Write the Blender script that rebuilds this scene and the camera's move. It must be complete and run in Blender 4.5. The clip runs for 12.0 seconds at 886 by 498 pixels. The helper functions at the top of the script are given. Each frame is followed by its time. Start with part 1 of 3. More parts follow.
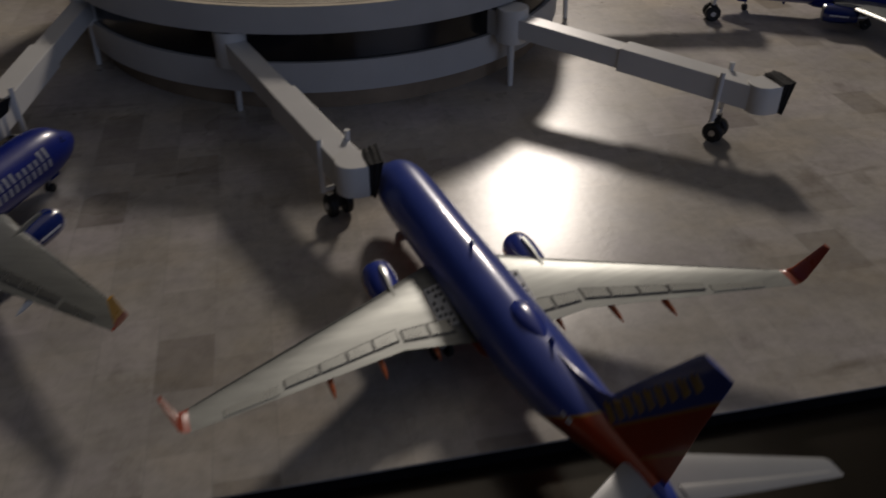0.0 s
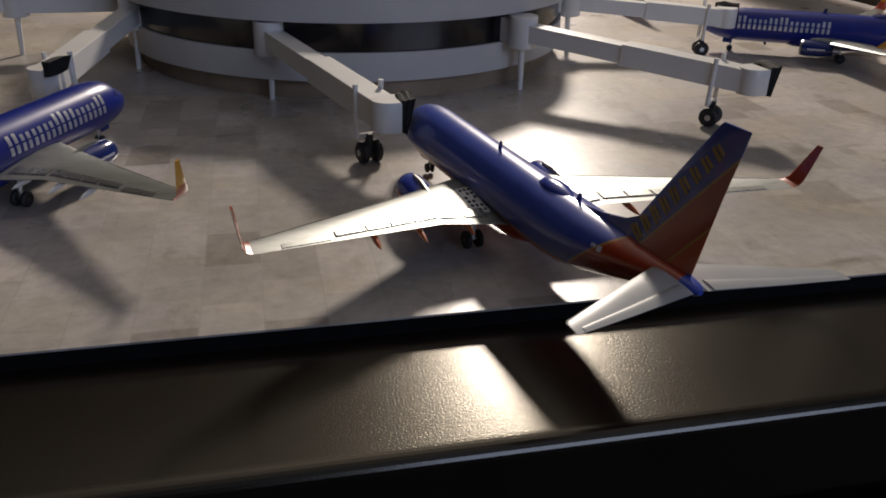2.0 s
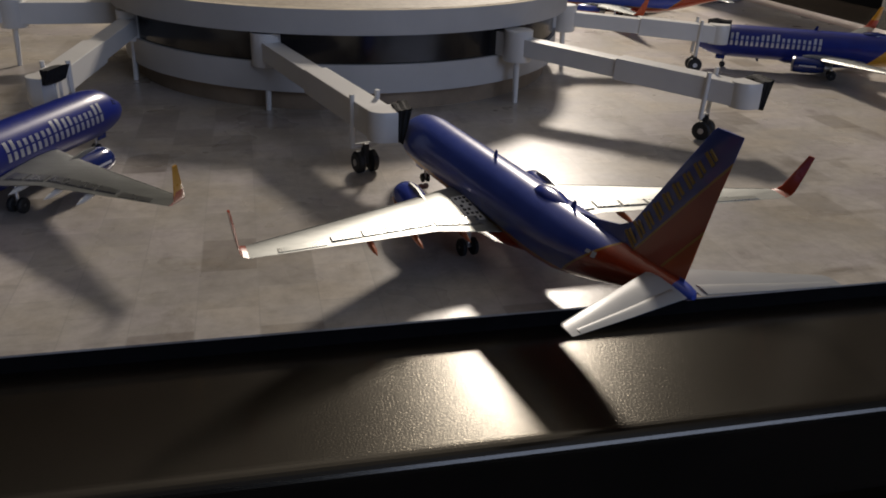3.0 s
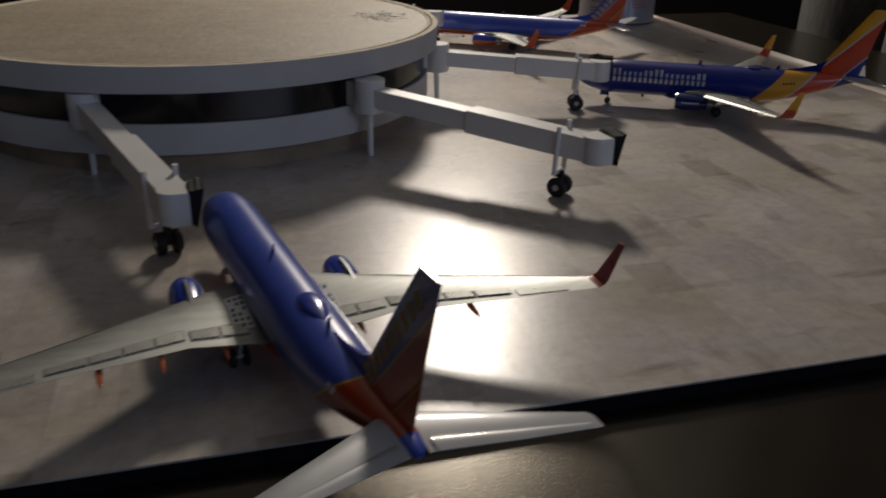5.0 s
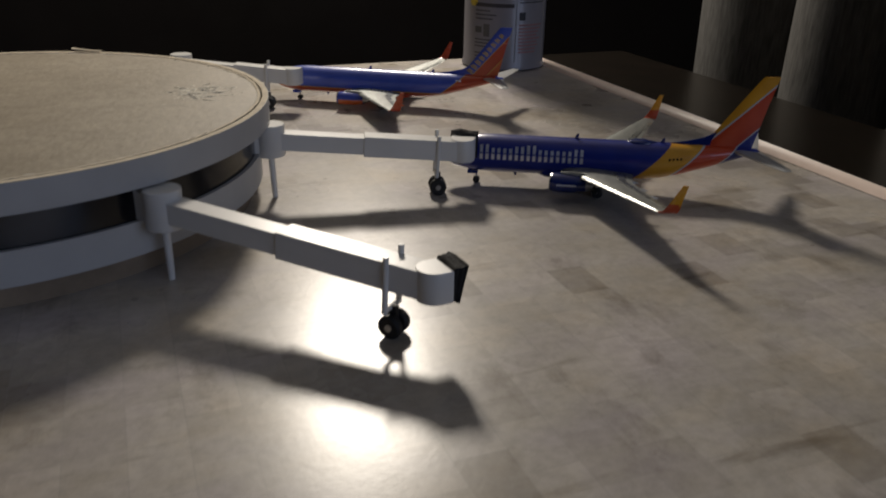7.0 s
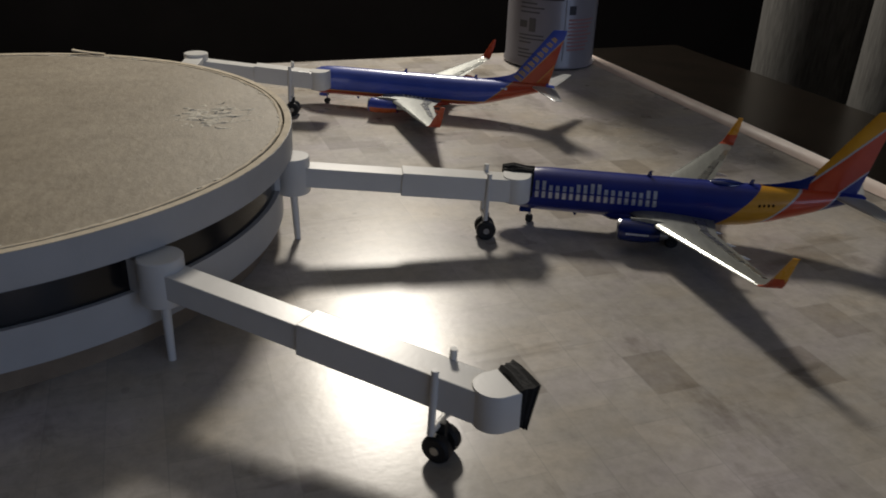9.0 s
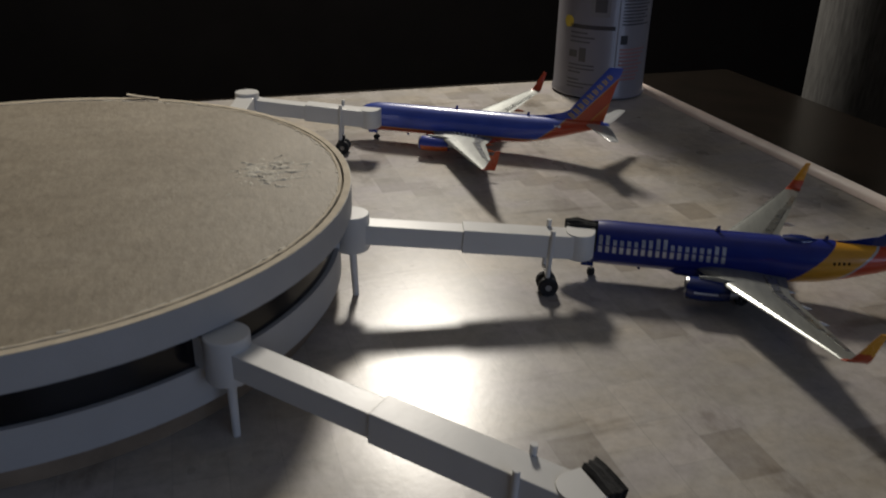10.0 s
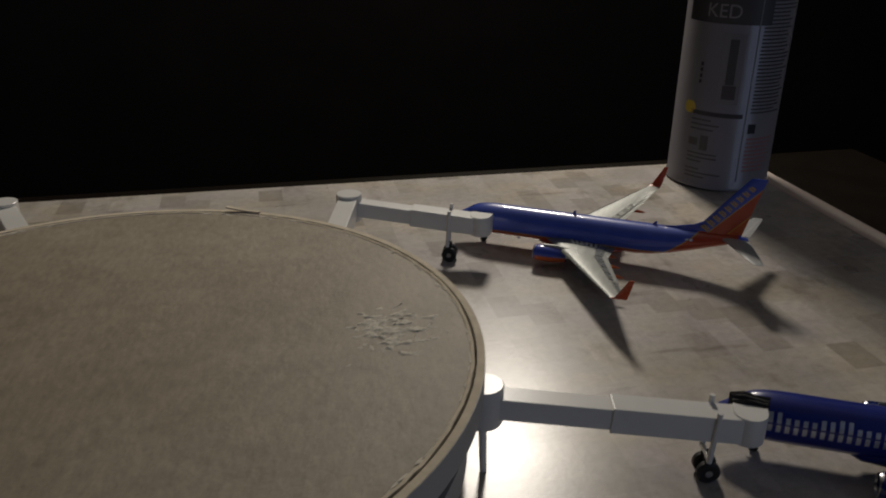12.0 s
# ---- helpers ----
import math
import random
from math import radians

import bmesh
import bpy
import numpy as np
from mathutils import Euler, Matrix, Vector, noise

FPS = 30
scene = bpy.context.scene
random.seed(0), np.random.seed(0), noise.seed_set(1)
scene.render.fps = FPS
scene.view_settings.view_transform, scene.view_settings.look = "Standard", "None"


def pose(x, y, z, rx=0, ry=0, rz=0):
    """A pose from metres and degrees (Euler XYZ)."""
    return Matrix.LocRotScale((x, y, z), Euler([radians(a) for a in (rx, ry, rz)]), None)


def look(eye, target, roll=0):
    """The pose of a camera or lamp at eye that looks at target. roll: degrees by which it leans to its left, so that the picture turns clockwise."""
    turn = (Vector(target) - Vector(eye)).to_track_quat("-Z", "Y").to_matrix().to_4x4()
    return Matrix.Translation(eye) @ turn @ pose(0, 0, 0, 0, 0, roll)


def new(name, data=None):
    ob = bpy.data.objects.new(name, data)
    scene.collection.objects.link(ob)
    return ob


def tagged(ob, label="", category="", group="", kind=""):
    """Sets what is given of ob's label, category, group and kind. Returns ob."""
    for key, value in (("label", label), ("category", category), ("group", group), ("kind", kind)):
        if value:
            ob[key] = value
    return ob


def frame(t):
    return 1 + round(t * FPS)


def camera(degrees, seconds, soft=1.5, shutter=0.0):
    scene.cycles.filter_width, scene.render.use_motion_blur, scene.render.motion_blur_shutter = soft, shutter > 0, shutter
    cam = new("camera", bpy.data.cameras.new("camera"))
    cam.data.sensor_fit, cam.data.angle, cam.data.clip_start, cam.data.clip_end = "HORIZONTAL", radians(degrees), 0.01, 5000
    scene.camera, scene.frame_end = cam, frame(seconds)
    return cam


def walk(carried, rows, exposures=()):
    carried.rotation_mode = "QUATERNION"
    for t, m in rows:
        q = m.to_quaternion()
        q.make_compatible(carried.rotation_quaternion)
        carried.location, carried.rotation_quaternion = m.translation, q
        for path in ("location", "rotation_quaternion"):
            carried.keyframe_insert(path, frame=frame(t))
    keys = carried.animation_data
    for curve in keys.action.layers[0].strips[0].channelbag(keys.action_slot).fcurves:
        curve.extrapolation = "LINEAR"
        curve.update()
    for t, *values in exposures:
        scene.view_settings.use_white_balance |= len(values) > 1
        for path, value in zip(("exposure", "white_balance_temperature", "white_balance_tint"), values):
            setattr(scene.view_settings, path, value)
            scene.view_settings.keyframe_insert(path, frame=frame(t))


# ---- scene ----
cam = camera(56.8, 12.0, soft=1.8, shutter=0.5)
PATH = [
    (0, (0.0119, -0.0027, 0.1666), (0.3516, 1.5979, -0.9834), -0.10),
    (0.5, (-0.0034, -0.0324, 0.1445), (0.3068, 1.6442, -0.9008), -0.29),
    (1, (-0.0042, -0.0480, 0.1301), (0.3456, 1.6638, -0.8431), 0.29),
    (1.5, (-0.0127, -0.0517, 0.1211), (0.3523, 1.6867, -0.7981), 0.64),
    (2, (-0.0136, -0.0538, 0.1153), (0.3937, 1.6967, -0.7621), 1.47),
    (2.5, (-0.0149, -0.0564, 0.1116), (0.3986, 1.7050, -0.7408), 1.64),
    (2.7, (-0.0152, -0.0564, 0.1120), (0.4017, 1.7068, -0.7349), 1.78),
    (4.3, (0.0146, -0.0485, 0.1199), (0.4813, 1.7215, -0.6860), 1.79),
    (4.5, (0.0245, -0.0436, 0.1216), (0.4863, 1.7271, -0.6854), 1.14),
    (5, (0.0486, -0.0319, 0.1278), (0.5547, 1.7202, -0.6933), 1.25),
    (5.5, (0.0666, -0.0210, 0.1301), (0.6503, 1.7204, -0.6615), 1.40),
    (6, (0.0803, -0.0019, 0.1282), (0.7083, 1.7240, -0.6635), 1.64),
    (6.5, (0.0941, 0.0199, 0.1336), (0.7248, 1.7389, -0.6709), 1.23),
    (7, (0.1141, 0.0383, 0.1452), (0.7914, 1.7477, -0.6418), 1.16),
    (7.2, (0.1184, 0.0444, 0.1499), (0.7973, 1.7537, -0.6360), 1.00),
    (8.8, (0.1290, 0.1014, 0.1575), (0.7295, 1.8095, -0.6920), 1.21),
    (9, (0.1275, 0.1087, 0.1565), (0.7479, 1.8052, -0.7019), 1.98),
    (9.5, (0.1208, 0.1235, 0.1630), (0.7256, 1.8224, -0.7018), 2.11),
    (10, (0.1202, 0.1296, 0.1736), (0.6696, 1.8543, -0.6771), 1.13),
    (10.5, (0.1131, 0.1488, 0.1861), (0.6474, 1.8927, -0.6345), 1.20),
    (11, (0.0964, 0.1784, 0.1997), (0.5464, 1.9297, -0.6550), 1.05),
    (11.5, (0.0938, 0.1907, 0.2037), (0.4965, 1.9627, -0.6316), 0.99),
    (12, (0.1072, 0.2005, 0.2052), (0.5188, 1.9859, -0.5965), 0.82),
]
# seconds, stops, kelvin, tint
EXPOSURES = [
    (0.0, -0.40, 6350, 13), (0.5, -0.28, 6250, 14), (1.0, 0.50, 6350, 13), (1.5, 0.96, 6450, 13), (2.0, 0.88, 6500, 13), (2.7, 0.70, 6500, 12),
    (4.3, 0.45, 6450, 11), (5.0, 0.02, 6450, 11), (6.0, 0.10, 6450, 11), (7.2, 0.08, 6400, 9), (9.0, 0.0, 6250, 8), (9.5, -0.12, 6200, 8),
    (10.5, -0.17, 6150, 8), (11.0, -0.66, 6250, 9), (11.5, -1.22, 6300, 9), (12.0, -0.72, 6300, 9)]
walk(cam, [(t, look(eye, target, roll)) for t, eye, target, roll in PATH], EXPOSURES)

# ---- light ----
world = bpy.data.worlds.new("room_air")
world.use_nodes = True
scene.world = world
sky_bg = world.node_tree.nodes["Background"]
sky_bg.inputs[0].default_value = (0.35, 0.45, 0.7, 1)
sky_bg.inputs[1].default_value = 0.05

lamp_data = bpy.data.lights.new("desk_lamp_bulb", "POINT")
lamp_data.energy, lamp_data.color, lamp_data.shadow_soft_size = 30.0, (1.0, 0.895, 0.765), 0.072
new("desk_lamp_bulb", lamp_data).matrix_world = pose(0.438, 1.23, 0.63)

# Area lamp added as bluish fill for an unseen source behind the camera.
blue_fill_data = bpy.data.lights.new("unseen_blue_fill", "AREA")
blue_fill_data.shape, blue_fill_data.size, blue_fill_data.size_y = "RECTANGLE", 1.5, 1.0
blue_fill_data.energy, blue_fill_data.color = 8.0, (0.57, 0.69, 1.0)
new("unseen_blue_fill", blue_fill_data).matrix_world = look((1.05, -1.93, 0.85), (0.1, 0.4, 0.0))


# ---- materials ----
def mat(name, colour, rough=0.5, metal=0.0, spec=0.5, coat=0.0):
    m = bpy.data.materials.new(name)
    m.use_nodes = True
    b = m.node_tree.nodes["Principled BSDF"]
    b.inputs["Base Color"].default_value = (*colour, 1)
    b.inputs["Roughness"].default_value = rough
    b.inputs["Metallic"].default_value = metal
    b.inputs["Specular IOR Level"].default_value = spec
    b.inputs["Coat Weight"].default_value = coat
    b.inputs["Coat Roughness"].default_value = 0.08
    return m


class Nodes:
    """Short hand for wiring a material's nodes."""
    def __init__(self, m):
        self.t = m.node_tree
        self.bsdf = self.t.nodes["Principled BSDF"]
        self.co = self.t.nodes.new("ShaderNodeTexCoord").outputs["Object"]

    def put(self, socket, value):
        if isinstance(value, (int, float)):
            socket.default_value = value
        elif isinstance(value, tuple):
            socket.default_value = (*value, 1) if len(value) == 3 and socket.type == "RGBA" else value
        else:
            self.t.links.new(value, socket)

    def math(self, op, a, b=0.0, c=0.0):
        n = self.t.nodes.new("ShaderNodeMath")
        n.operation = op
        for i, v in enumerate((a, b, c)):
            self.put(n.inputs[i], v)
        return n.outputs[0]

    def mapped(self, scale=(1, 1, 1), rot=(0, 0, 0)):
        n = self.t.nodes.new("ShaderNodeMapping")
        self.put(n.inputs["Vector"], self.co)
        n.inputs["Scale"].default_value, n.inputs["Rotation"].default_value = scale, rot
        return n.outputs[0]

    def noise(self, scale, detail=4.0, rough=0.55, vec=None, out="Fac"):
        n = self.t.nodes.new("ShaderNodeTexNoise")
        self.put(n.inputs["Vector"], vec or self.co)
        n.inputs["Scale"].default_value, n.inputs["Detail"].default_value, n.inputs["Roughness"].default_value = scale, detail, rough
        return n.outputs[out]

    def ramp(self, fac, *stops):
        n = self.t.nodes.new("ShaderNodeValToRGB")
        self.put(n.inputs[0], fac)
        el = n.color_ramp.elements
        el[0].position, el[1].position = stops[0][0], stops[-1][0]
        el[0].color, el[1].color = (*stops[0][1], 1), (*stops[-1][1], 1)
        for p, c in stops[1:-1]:
            el.new(p).color = (*c, 1)
        return n.outputs[0]

    def mix(self, fac, a, b, kind="MIX"):
        n = self.t.nodes.new("ShaderNodeMixRGB")
        n.blend_type = kind
        for i, v in enumerate((fac, a, b)):
            self.put(n.inputs[i], v)
        return n.outputs[0]

    def bump(self, height, strength, distance):
        n = self.t.nodes.new("ShaderNodeBump")
        n.inputs["Strength"].default_value, n.inputs["Distance"].default_value = strength, distance
        self.put(n.inputs["Height"], height)
        self.put(self.bsdf.inputs["Normal"], n.outputs[0])

    def xyz(self):
        n = self.t.nodes.new("ShaderNodeSeparateXYZ")
        self.put(n.inputs[0], self.co)
        return n.outputs

    def colour(self, value):
        self.put(self.bsdf.inputs["Base Color"], value)

    def rough(self, value):
        self.put(self.bsdf.inputs["Roughness"], value)


def worn(name, colour, rough, spread=0.12, scale=60.0, bump=0.0, fine=900.0, **kw):
    """Paint or plastic with faint blotches, uneven gloss and fine relief."""
    m = mat(name, colour, rough, **kw)
    n = Nodes(m)
    dark = tuple(c * (1 - spread) for c in colour)
    light = tuple(min(1, c * (1 + spread * 0.6)) for c in colour)
    n.colour(n.ramp(n.noise(scale, 5), (0.3, dark), (0.7, light)))
    n.rough(n.math("MULTIPLY_ADD", n.noise(scale * 2.3, 4), 0.3 * rough, 0.85 * rough))
    if bump:
        n.bump(n.noise(fine, 3), bump, 0.0004)
    return m


WHITE = worn("white_styrene", (0.68, 0.67, 0.64), 0.32, 0.06, 45, 0.05, 700)
WHITE_CARD = worn("white_card", (0.49, 0.48, 0.46), 0.55, 0.08, 35, 0.15, 500)
TAN = worn("tan_board", (0.28, 0.21, 0.14), 0.75, 0.25, 60, 0.3, 600)
BLACK_BAND = worn("black_glazing", (0.006, 0.006, 0.008), 0.16, 0.3, 40)
RUBBER = worn("black_rubber", (0.012, 0.012, 0.013), 0.6, 0.3, 300, 0.3, 2500)
BELLOWS = worn("black_foam", (0.010, 0.010, 0.011), 0.85, 0.4, 300, 0.8, 1500)
METAL = worn("dull_metal", (0.55, 0.55, 0.56), 0.3, 0.1, 400, metal=1.0)
WING_PANEL = worn("wing_panel_grey", (0.36, 0.37, 0.35), 0.28, 0.06, 120, metal=0.8, coat=0.2)
GAP_GREY = worn("panel_gap_grey", (0.13, 0.13, 0.125), 0.5, 0.2, 200)
STAB_WHITE = worn("tail_plane_white", (0.39, 0.40, 0.40), 0.34, 0.06, 90, coat=0.3)
ROOT_WHITE = worn("root_panel_white", (0.72, 0.72, 0.69), 0.35, 0.06, 120)
DARK_DOT = mat("dark_dot", (0.03, 0.03, 0.03), 0.6)
BLUE_PAINT = worn("blue_paint", (0.040, 0.070, 0.40), 0.24, 0.12, 90, coat=0.6)
DEEP_BLUE = worn("deep_blue_paint", (0.006, 0.020, 0.14), 0.18, 0.12, 90, coat=0.6)
RED_PAINT = worn("red_orange_paint", (0.42, 0.065, 0.022), 0.28, 0.12, 90, coat=0.4)
ORANGE_PAINT = worn("orange_paint", (0.56, 0.12, 0.03), 0.28, 0.12, 90, coat=0.4)
YELLOW_PAINT = worn("yellow_paint", (0.62, 0.30, 0.02), 0.28, 0.12, 90, coat=0.4)
FAIRING_WHITE = worn("fairing_white", (0.62, 0.62, 0.60), 0.3, 0.08, 90)
GOLD = mat("gold_marking", (0.50, 0.34, 0.10), 0.5)
SILVER_MARK = mat("pale_marking", (0.62, 0.64, 0.70), 0.35)
WHITE_MARK = worn("white_marking", (0.66, 0.68, 0.72), 0.34, 0.2, 400, metal=0.6)
GLASS_DARK = mat("cockpit_glass", (0.01, 0.01, 0.012), 0.1)
FAN_DARK = mat("fan_dark", (0.03, 0.03, 0.035), 0.35, 0.6)


def canyon_paint():
    """Blue upper body, red-orange belly sweeping up to the tail, gold hairline, blue tail cone; banded fin."""
    m = mat("banded_blue_and_red_paint", (0.02, 0.03, 0.3), 0.2, coat=0.6)
    n = Nodes(m)
    x, y, z = n.xyz()
    s = n.math("MULTIPLY_ADD", x, -1000.0, 108.0)
    h = n.math("MULTIPLY", z, 1000.0)
    blotch = n.noise(90, 5)
    blue = n.ramp(blotch, (0.3, (0.046, 0.082, 0.40)), (0.7, (0.062, 0.106, 0.48)))
    red = n.ramp(blotch, (0.3, (0.38, 0.045, 0.014)), (0.7, (0.46, 0.060, 0.018)))
    orange = n.ramp(blotch, (0.3, (0.50, 0.10, 0.025)), (0.7, (0.60, 0.13, 0.03)))
    gold = (0.5, 0.27, 0.05)
    rise = n.math("MULTIPLY", n.math("MAXIMUM", n.math("SUBTRACT", s, 121.0), 0.0), 0.90)
    v = n.math("SUBTRACT", n.math("SUBTRACT", h, 12.2), rise)
    body = n.mix(n.math("LESS_THAN", v, 0.0), blue, red)
    body = n.mix(n.math("LESS_THAN", n.math("ABSOLUTE", v), 0.4), body, gold)
    body = n.mix(n.math("GREATER_THAN", s, 157.5), body, blue)
    w = n.math("SUBTRACT", n.math("SUBTRACT", s, 142.0), n.math("MULTIPLY", n.math("SUBTRACT", h, 27.0), 0.80))
    fin = n.mix(n.math("GREATER_THAN", w, 0.0), blue, red)
    fin = n.mix(n.math("GREATER_THAN", w, 9.5), fin, orange)
    edge = n.math("MINIMUM", n.math("ABSOLUTE", w), n.math("ABSOLUTE", n.math("SUBTRACT", w, 9.5)))
    fin = n.mix(n.math("LESS_THAN", edge, 0.35), fin, gold)
    n.colour(n.mix(n.math("GREATER_THAN", h, 27.2), body, fin))
    n.rough(n.math("MULTIPLY_ADD", n.noise(200, 4), 0.10, 0.27))
    return m


def heart_paint():
    """Deep blue body with slanted yellow and red bands, edged with pale hairlines, over the tail."""
    m = mat("deep_blue_and_banded_tail_paint", (0.01, 0.02, 0.26), 0.2, coat=0.35)
    n = Nodes(m)
    x, y, z = n.xyz()
    s = n.math("MULTIPLY_ADD", x, -1000.0, 108.0)
    h = n.math("MULTIPLY", z, 1000.0)
    blotch = n.noise(90, 5)
    v = n.math("SUBTRACT", s, n.math("MULTIPLY", h, 0.98))
    blue = n.ramp(blotch, (0.3, (0.005, 0.015, 0.180)), (0.7, (0.008, 0.022, 0.225)))
    yellow = n.ramp(blotch, (0.3, (0.58, 0.27, 0.018)), (0.7, (0.68, 0.34, 0.025)))
    red = n.ramp(blotch, (0.3, (0.46, 0.045, 0.012)), (0.7, (0.54, 0.060, 0.016)))
    c = n.mix(n.math("GREATER_THAN", v, 92.0), blue, yellow)
    c = n.mix(n.math("GREATER_THAN", v, 108.0), c, (0.45, 0.45, 0.47))
    c = n.mix(n.math("GREATER_THAN", v, 109.2), c, red)
    c = n.mix(n.math("GREATER_THAN", v, 124.5), c, (0.45, 0.45, 0.47))
    c = n.mix(n.math("GREATER_THAN", v, 125.4), c, blue)
    n.colour(c)
    n.rough(n.math("MULTIPLY_ADD", n.noise(200, 4), 0.10, 0.27))
    return m


def wing_paint():
    """Silver-grey wing paint, wavy along the span so that gloss breaks into streaks."""
    m = mat("silver_grey_wing_paint", (0.5, 0.51, 0.49), 0.28, 0.6)
    n = Nodes(m)
    streaky = n.mapped((2.2, 0.35, 1), (0, 0, 0))
    n.colour(n.ramp(n.noise(150, 5, 0.6, streaky), (0.3, (0.25, 0.258, 0.243)), (0.7, (0.345, 0.355, 0.332))))
    n.rough(n.math("MULTIPLY_ADD", n.noise(220, 4), 0.08, 0.36))
    n.bump(n.noise(70, 2, 0.4, streaky), 0.09, 0.0009)
    return m


WING_GREY = wing_paint()
CANYON, HEART = canyon_paint(), heart_paint()


def printed_apron():
    """Printed sheet of pale concrete slabs in staggered courses: a few darker slabs, streaks and stains; semi-gloss."""
    m = mat("printed_concrete_sheet", (0.45, 0.43, 0.4), 0.3, spec=0.5)
    n = Nodes(m)

    def slabs(width, height, joint, turn):
        b = n.t.nodes.new("ShaderNodeTexBrick")
        n.put(b.inputs["Vector"], n.mapped((1, 1, 1), (0, 0, radians(turn))))
        b.offset = 0.5
        b.inputs["Scale"].default_value, b.inputs["Bias"].default_value = 1.0, 0.0
        b.inputs["Brick Width"].default_value, b.inputs["Row Height"].default_value = width, height
        b.inputs["Mortar Size"].default_value = joint
        b.inputs["Color1"].default_value, b.inputs["Color2"].default_value = (0, 0, 0, 1), (1, 1, 1, 1)
        b.inputs["Mortar"].default_value = (0.45, 0.45, 0.45, 1)
        return b.outputs["Color"], b.outputs["Fac"]

    lot, joint = slabs(0.0235, 0.0170, 0.00020, 90)
    tone = n.ramp(lot, (0.0, (1.07, 1.06, 1.06)), (0.35, (0.98, 0.98, 0.98)), (0.86, (0.90, 0.895, 0.885)), (0.92, (0.80, 0.785, 0.765)), (1.0, (0.70, 0.68, 0.66)))
    cloud = n.ramp(n.noise(13, 6, 0.6), (0.3, (0.37, 0.342, 0.305)), (0.5, (0.482, 0.448, 0.403)), (0.75, (0.575, 0.535, 0.483)))
    grain = n.ramp(n.noise(190, 6, 0.7), (0.25, (0.74, 0.73, 0.72)), (0.6, (1.0, 1.0, 1.0)))
    stain = n.ramp(n.noise(34, 6, 0.66, n.mapped((1.0, 0.5, 1), (0, 0, radians(12)))), (0.30, (0.62, 0.59, 0.56)), (0.44, (1.0, 1.0, 1.0)))
    streak = n.ramp(n.noise(26, 4, 0.55, n.mapped((0.35, 2.2, 1), (0, 0, radians(-38)))), (0.27, (0.60, 0.57, 0.53)), (0.37, (1.0, 1.0, 1.0)))
    c = n.mix(1.0, n.mix(1.0, cloud, grain, "MULTIPLY"), stain, "MULTIPLY")
    c = n.mix(1.0, n.mix(1.0, c, streak, "MULTIPLY"), n.mix(1.0, (1.0, 1.0, 1.0), tone), "MULTIPLY")
    hue = n.ramp(n.noise(21, 4, 0.6, n.mapped((0.8, 1.2, 1), (0, 0, radians(25)))), (0.34, (0.98, 0.97, 1.05)), (0.5, (1.0, 1.0, 1.0)), (0.66, (1.04, 1.0, 0.92)))
    c = n.mix(1.0, c, hue, "MULTIPLY")
    n.colour(n.mix(n.math("MULTIPLY", joint, 0.20), c, (0.20, 0.19, 0.18)))
    n.rough(n.math("MULTIPLY_ADD", n.noise(25, 3), 0.06, 0.25))
    n.bump(n.noise(350, 3), 0.05, 0.0005)
    return m


def desk_lacquer():
    """Near-black lacquer: a wide soft sheen under a thin clear gloss, with fine orange-peel speckle."""
    m = mat("black_speckled_lacquer", (0.012, 0.010, 0.008), 0.5, spec=0.32, coat=0.36)
    n = Nodes(m)
    n.bsdf.inputs["Coat Roughness"].default_value = 0.20
    n.bsdf.inputs["Coat IOR"].default_value = 2.1
    n.bsdf.inputs["Specular Tint"].default_value = (1.0, 0.85, 0.50, 1)
    n.bsdf.inputs["Coat Tint"].default_value = (1.0, 0.95, 0.84, 1)
    n.colour(n.ramp(n.noise(30, 4), (0.3, (0.006, 0.005, 0.004)), (0.7, (0.011, 0.008, 0.0065))))
    n.rough(n.math("MULTIPLY_ADD", n.noise(12, 3), 0.05, 0.215))
    n.bump(n.noise(1800, 2, 0.5), 0.19, 0.0004)
    return m


def grey_board_roof():
    """Grey-brown pulp board: soft lumps, long fibres, smudges and a few dark specks."""
    m = mat("grey_pulp_board", (0.3, 0.26, 0.2), 0.6, spec=0.45)
    n = Nodes(m)
    base = n.ramp(n.noise(16, 6, 0.62), (0.3, (0.285, 0.240, 0.174)), (0.55, (0.322, 0.276, 0.206)), (0.75, (0.358, 0.310, 0.237)))
    fibre = n.ramp(n.noise(260, 5, 0.65, n.mapped((1.6, 0.6, 1))), (0.3, (0.80, 0.79, 0.775)), (0.65, (1.08, 1.075, 1.065)))
    speck = n.ramp(n.noise(150, 2, 0.5), (0.205, (0.6, 0.57, 0.55)), (0.24, (1.0, 1.0, 1.0)))
    smudge = n.ramp(n.noise(38, 5, 0.7, n.mapped((1.0, 1.5, 1), (0, 0, radians(20)))), (0.30, (0.86, 0.85, 0.83)), (0.50, (1.0, 1.0, 1.0)), (0.72, (1.07, 1.06, 1.05)))
    c = n.mix(1.0, n.mix(1.0, base, fibre, "MULTIPLY"), speck, "MULTIPLY")
    n.colour(n.mix(1.0, c, smudge, "MULTIPLY"))
    lumps = n.math("MULTIPLY", n.noise(170, 6, 0.7, n.mapped((1.3, 0.8, 1))), 1.5)
    n.bump(n.math("ADD", n.math("MULTIPLY", n.noise(700, 4, 0.7), 0.55), lumps), 0.20, 0.0012)
    return m


def cloth():
    m = mat("grey_woven_cloth", (0.2, 0.2, 0.19), 0.9, spec=0.2)
    n = Nodes(m)
    weave = n.noise(60, 5, 0.6, n.mapped((6, 6, 0.7)))
    n.colour(n.ramp(weave, (0.3, (0.06, 0.058, 0.056)), (0.7, (0.13, 0.127, 0.122))))
    n.bump(n.noise(500, 3, 0.6, n.mapped((3, 3, 0.6))), 0.4, 0.001)
    return m


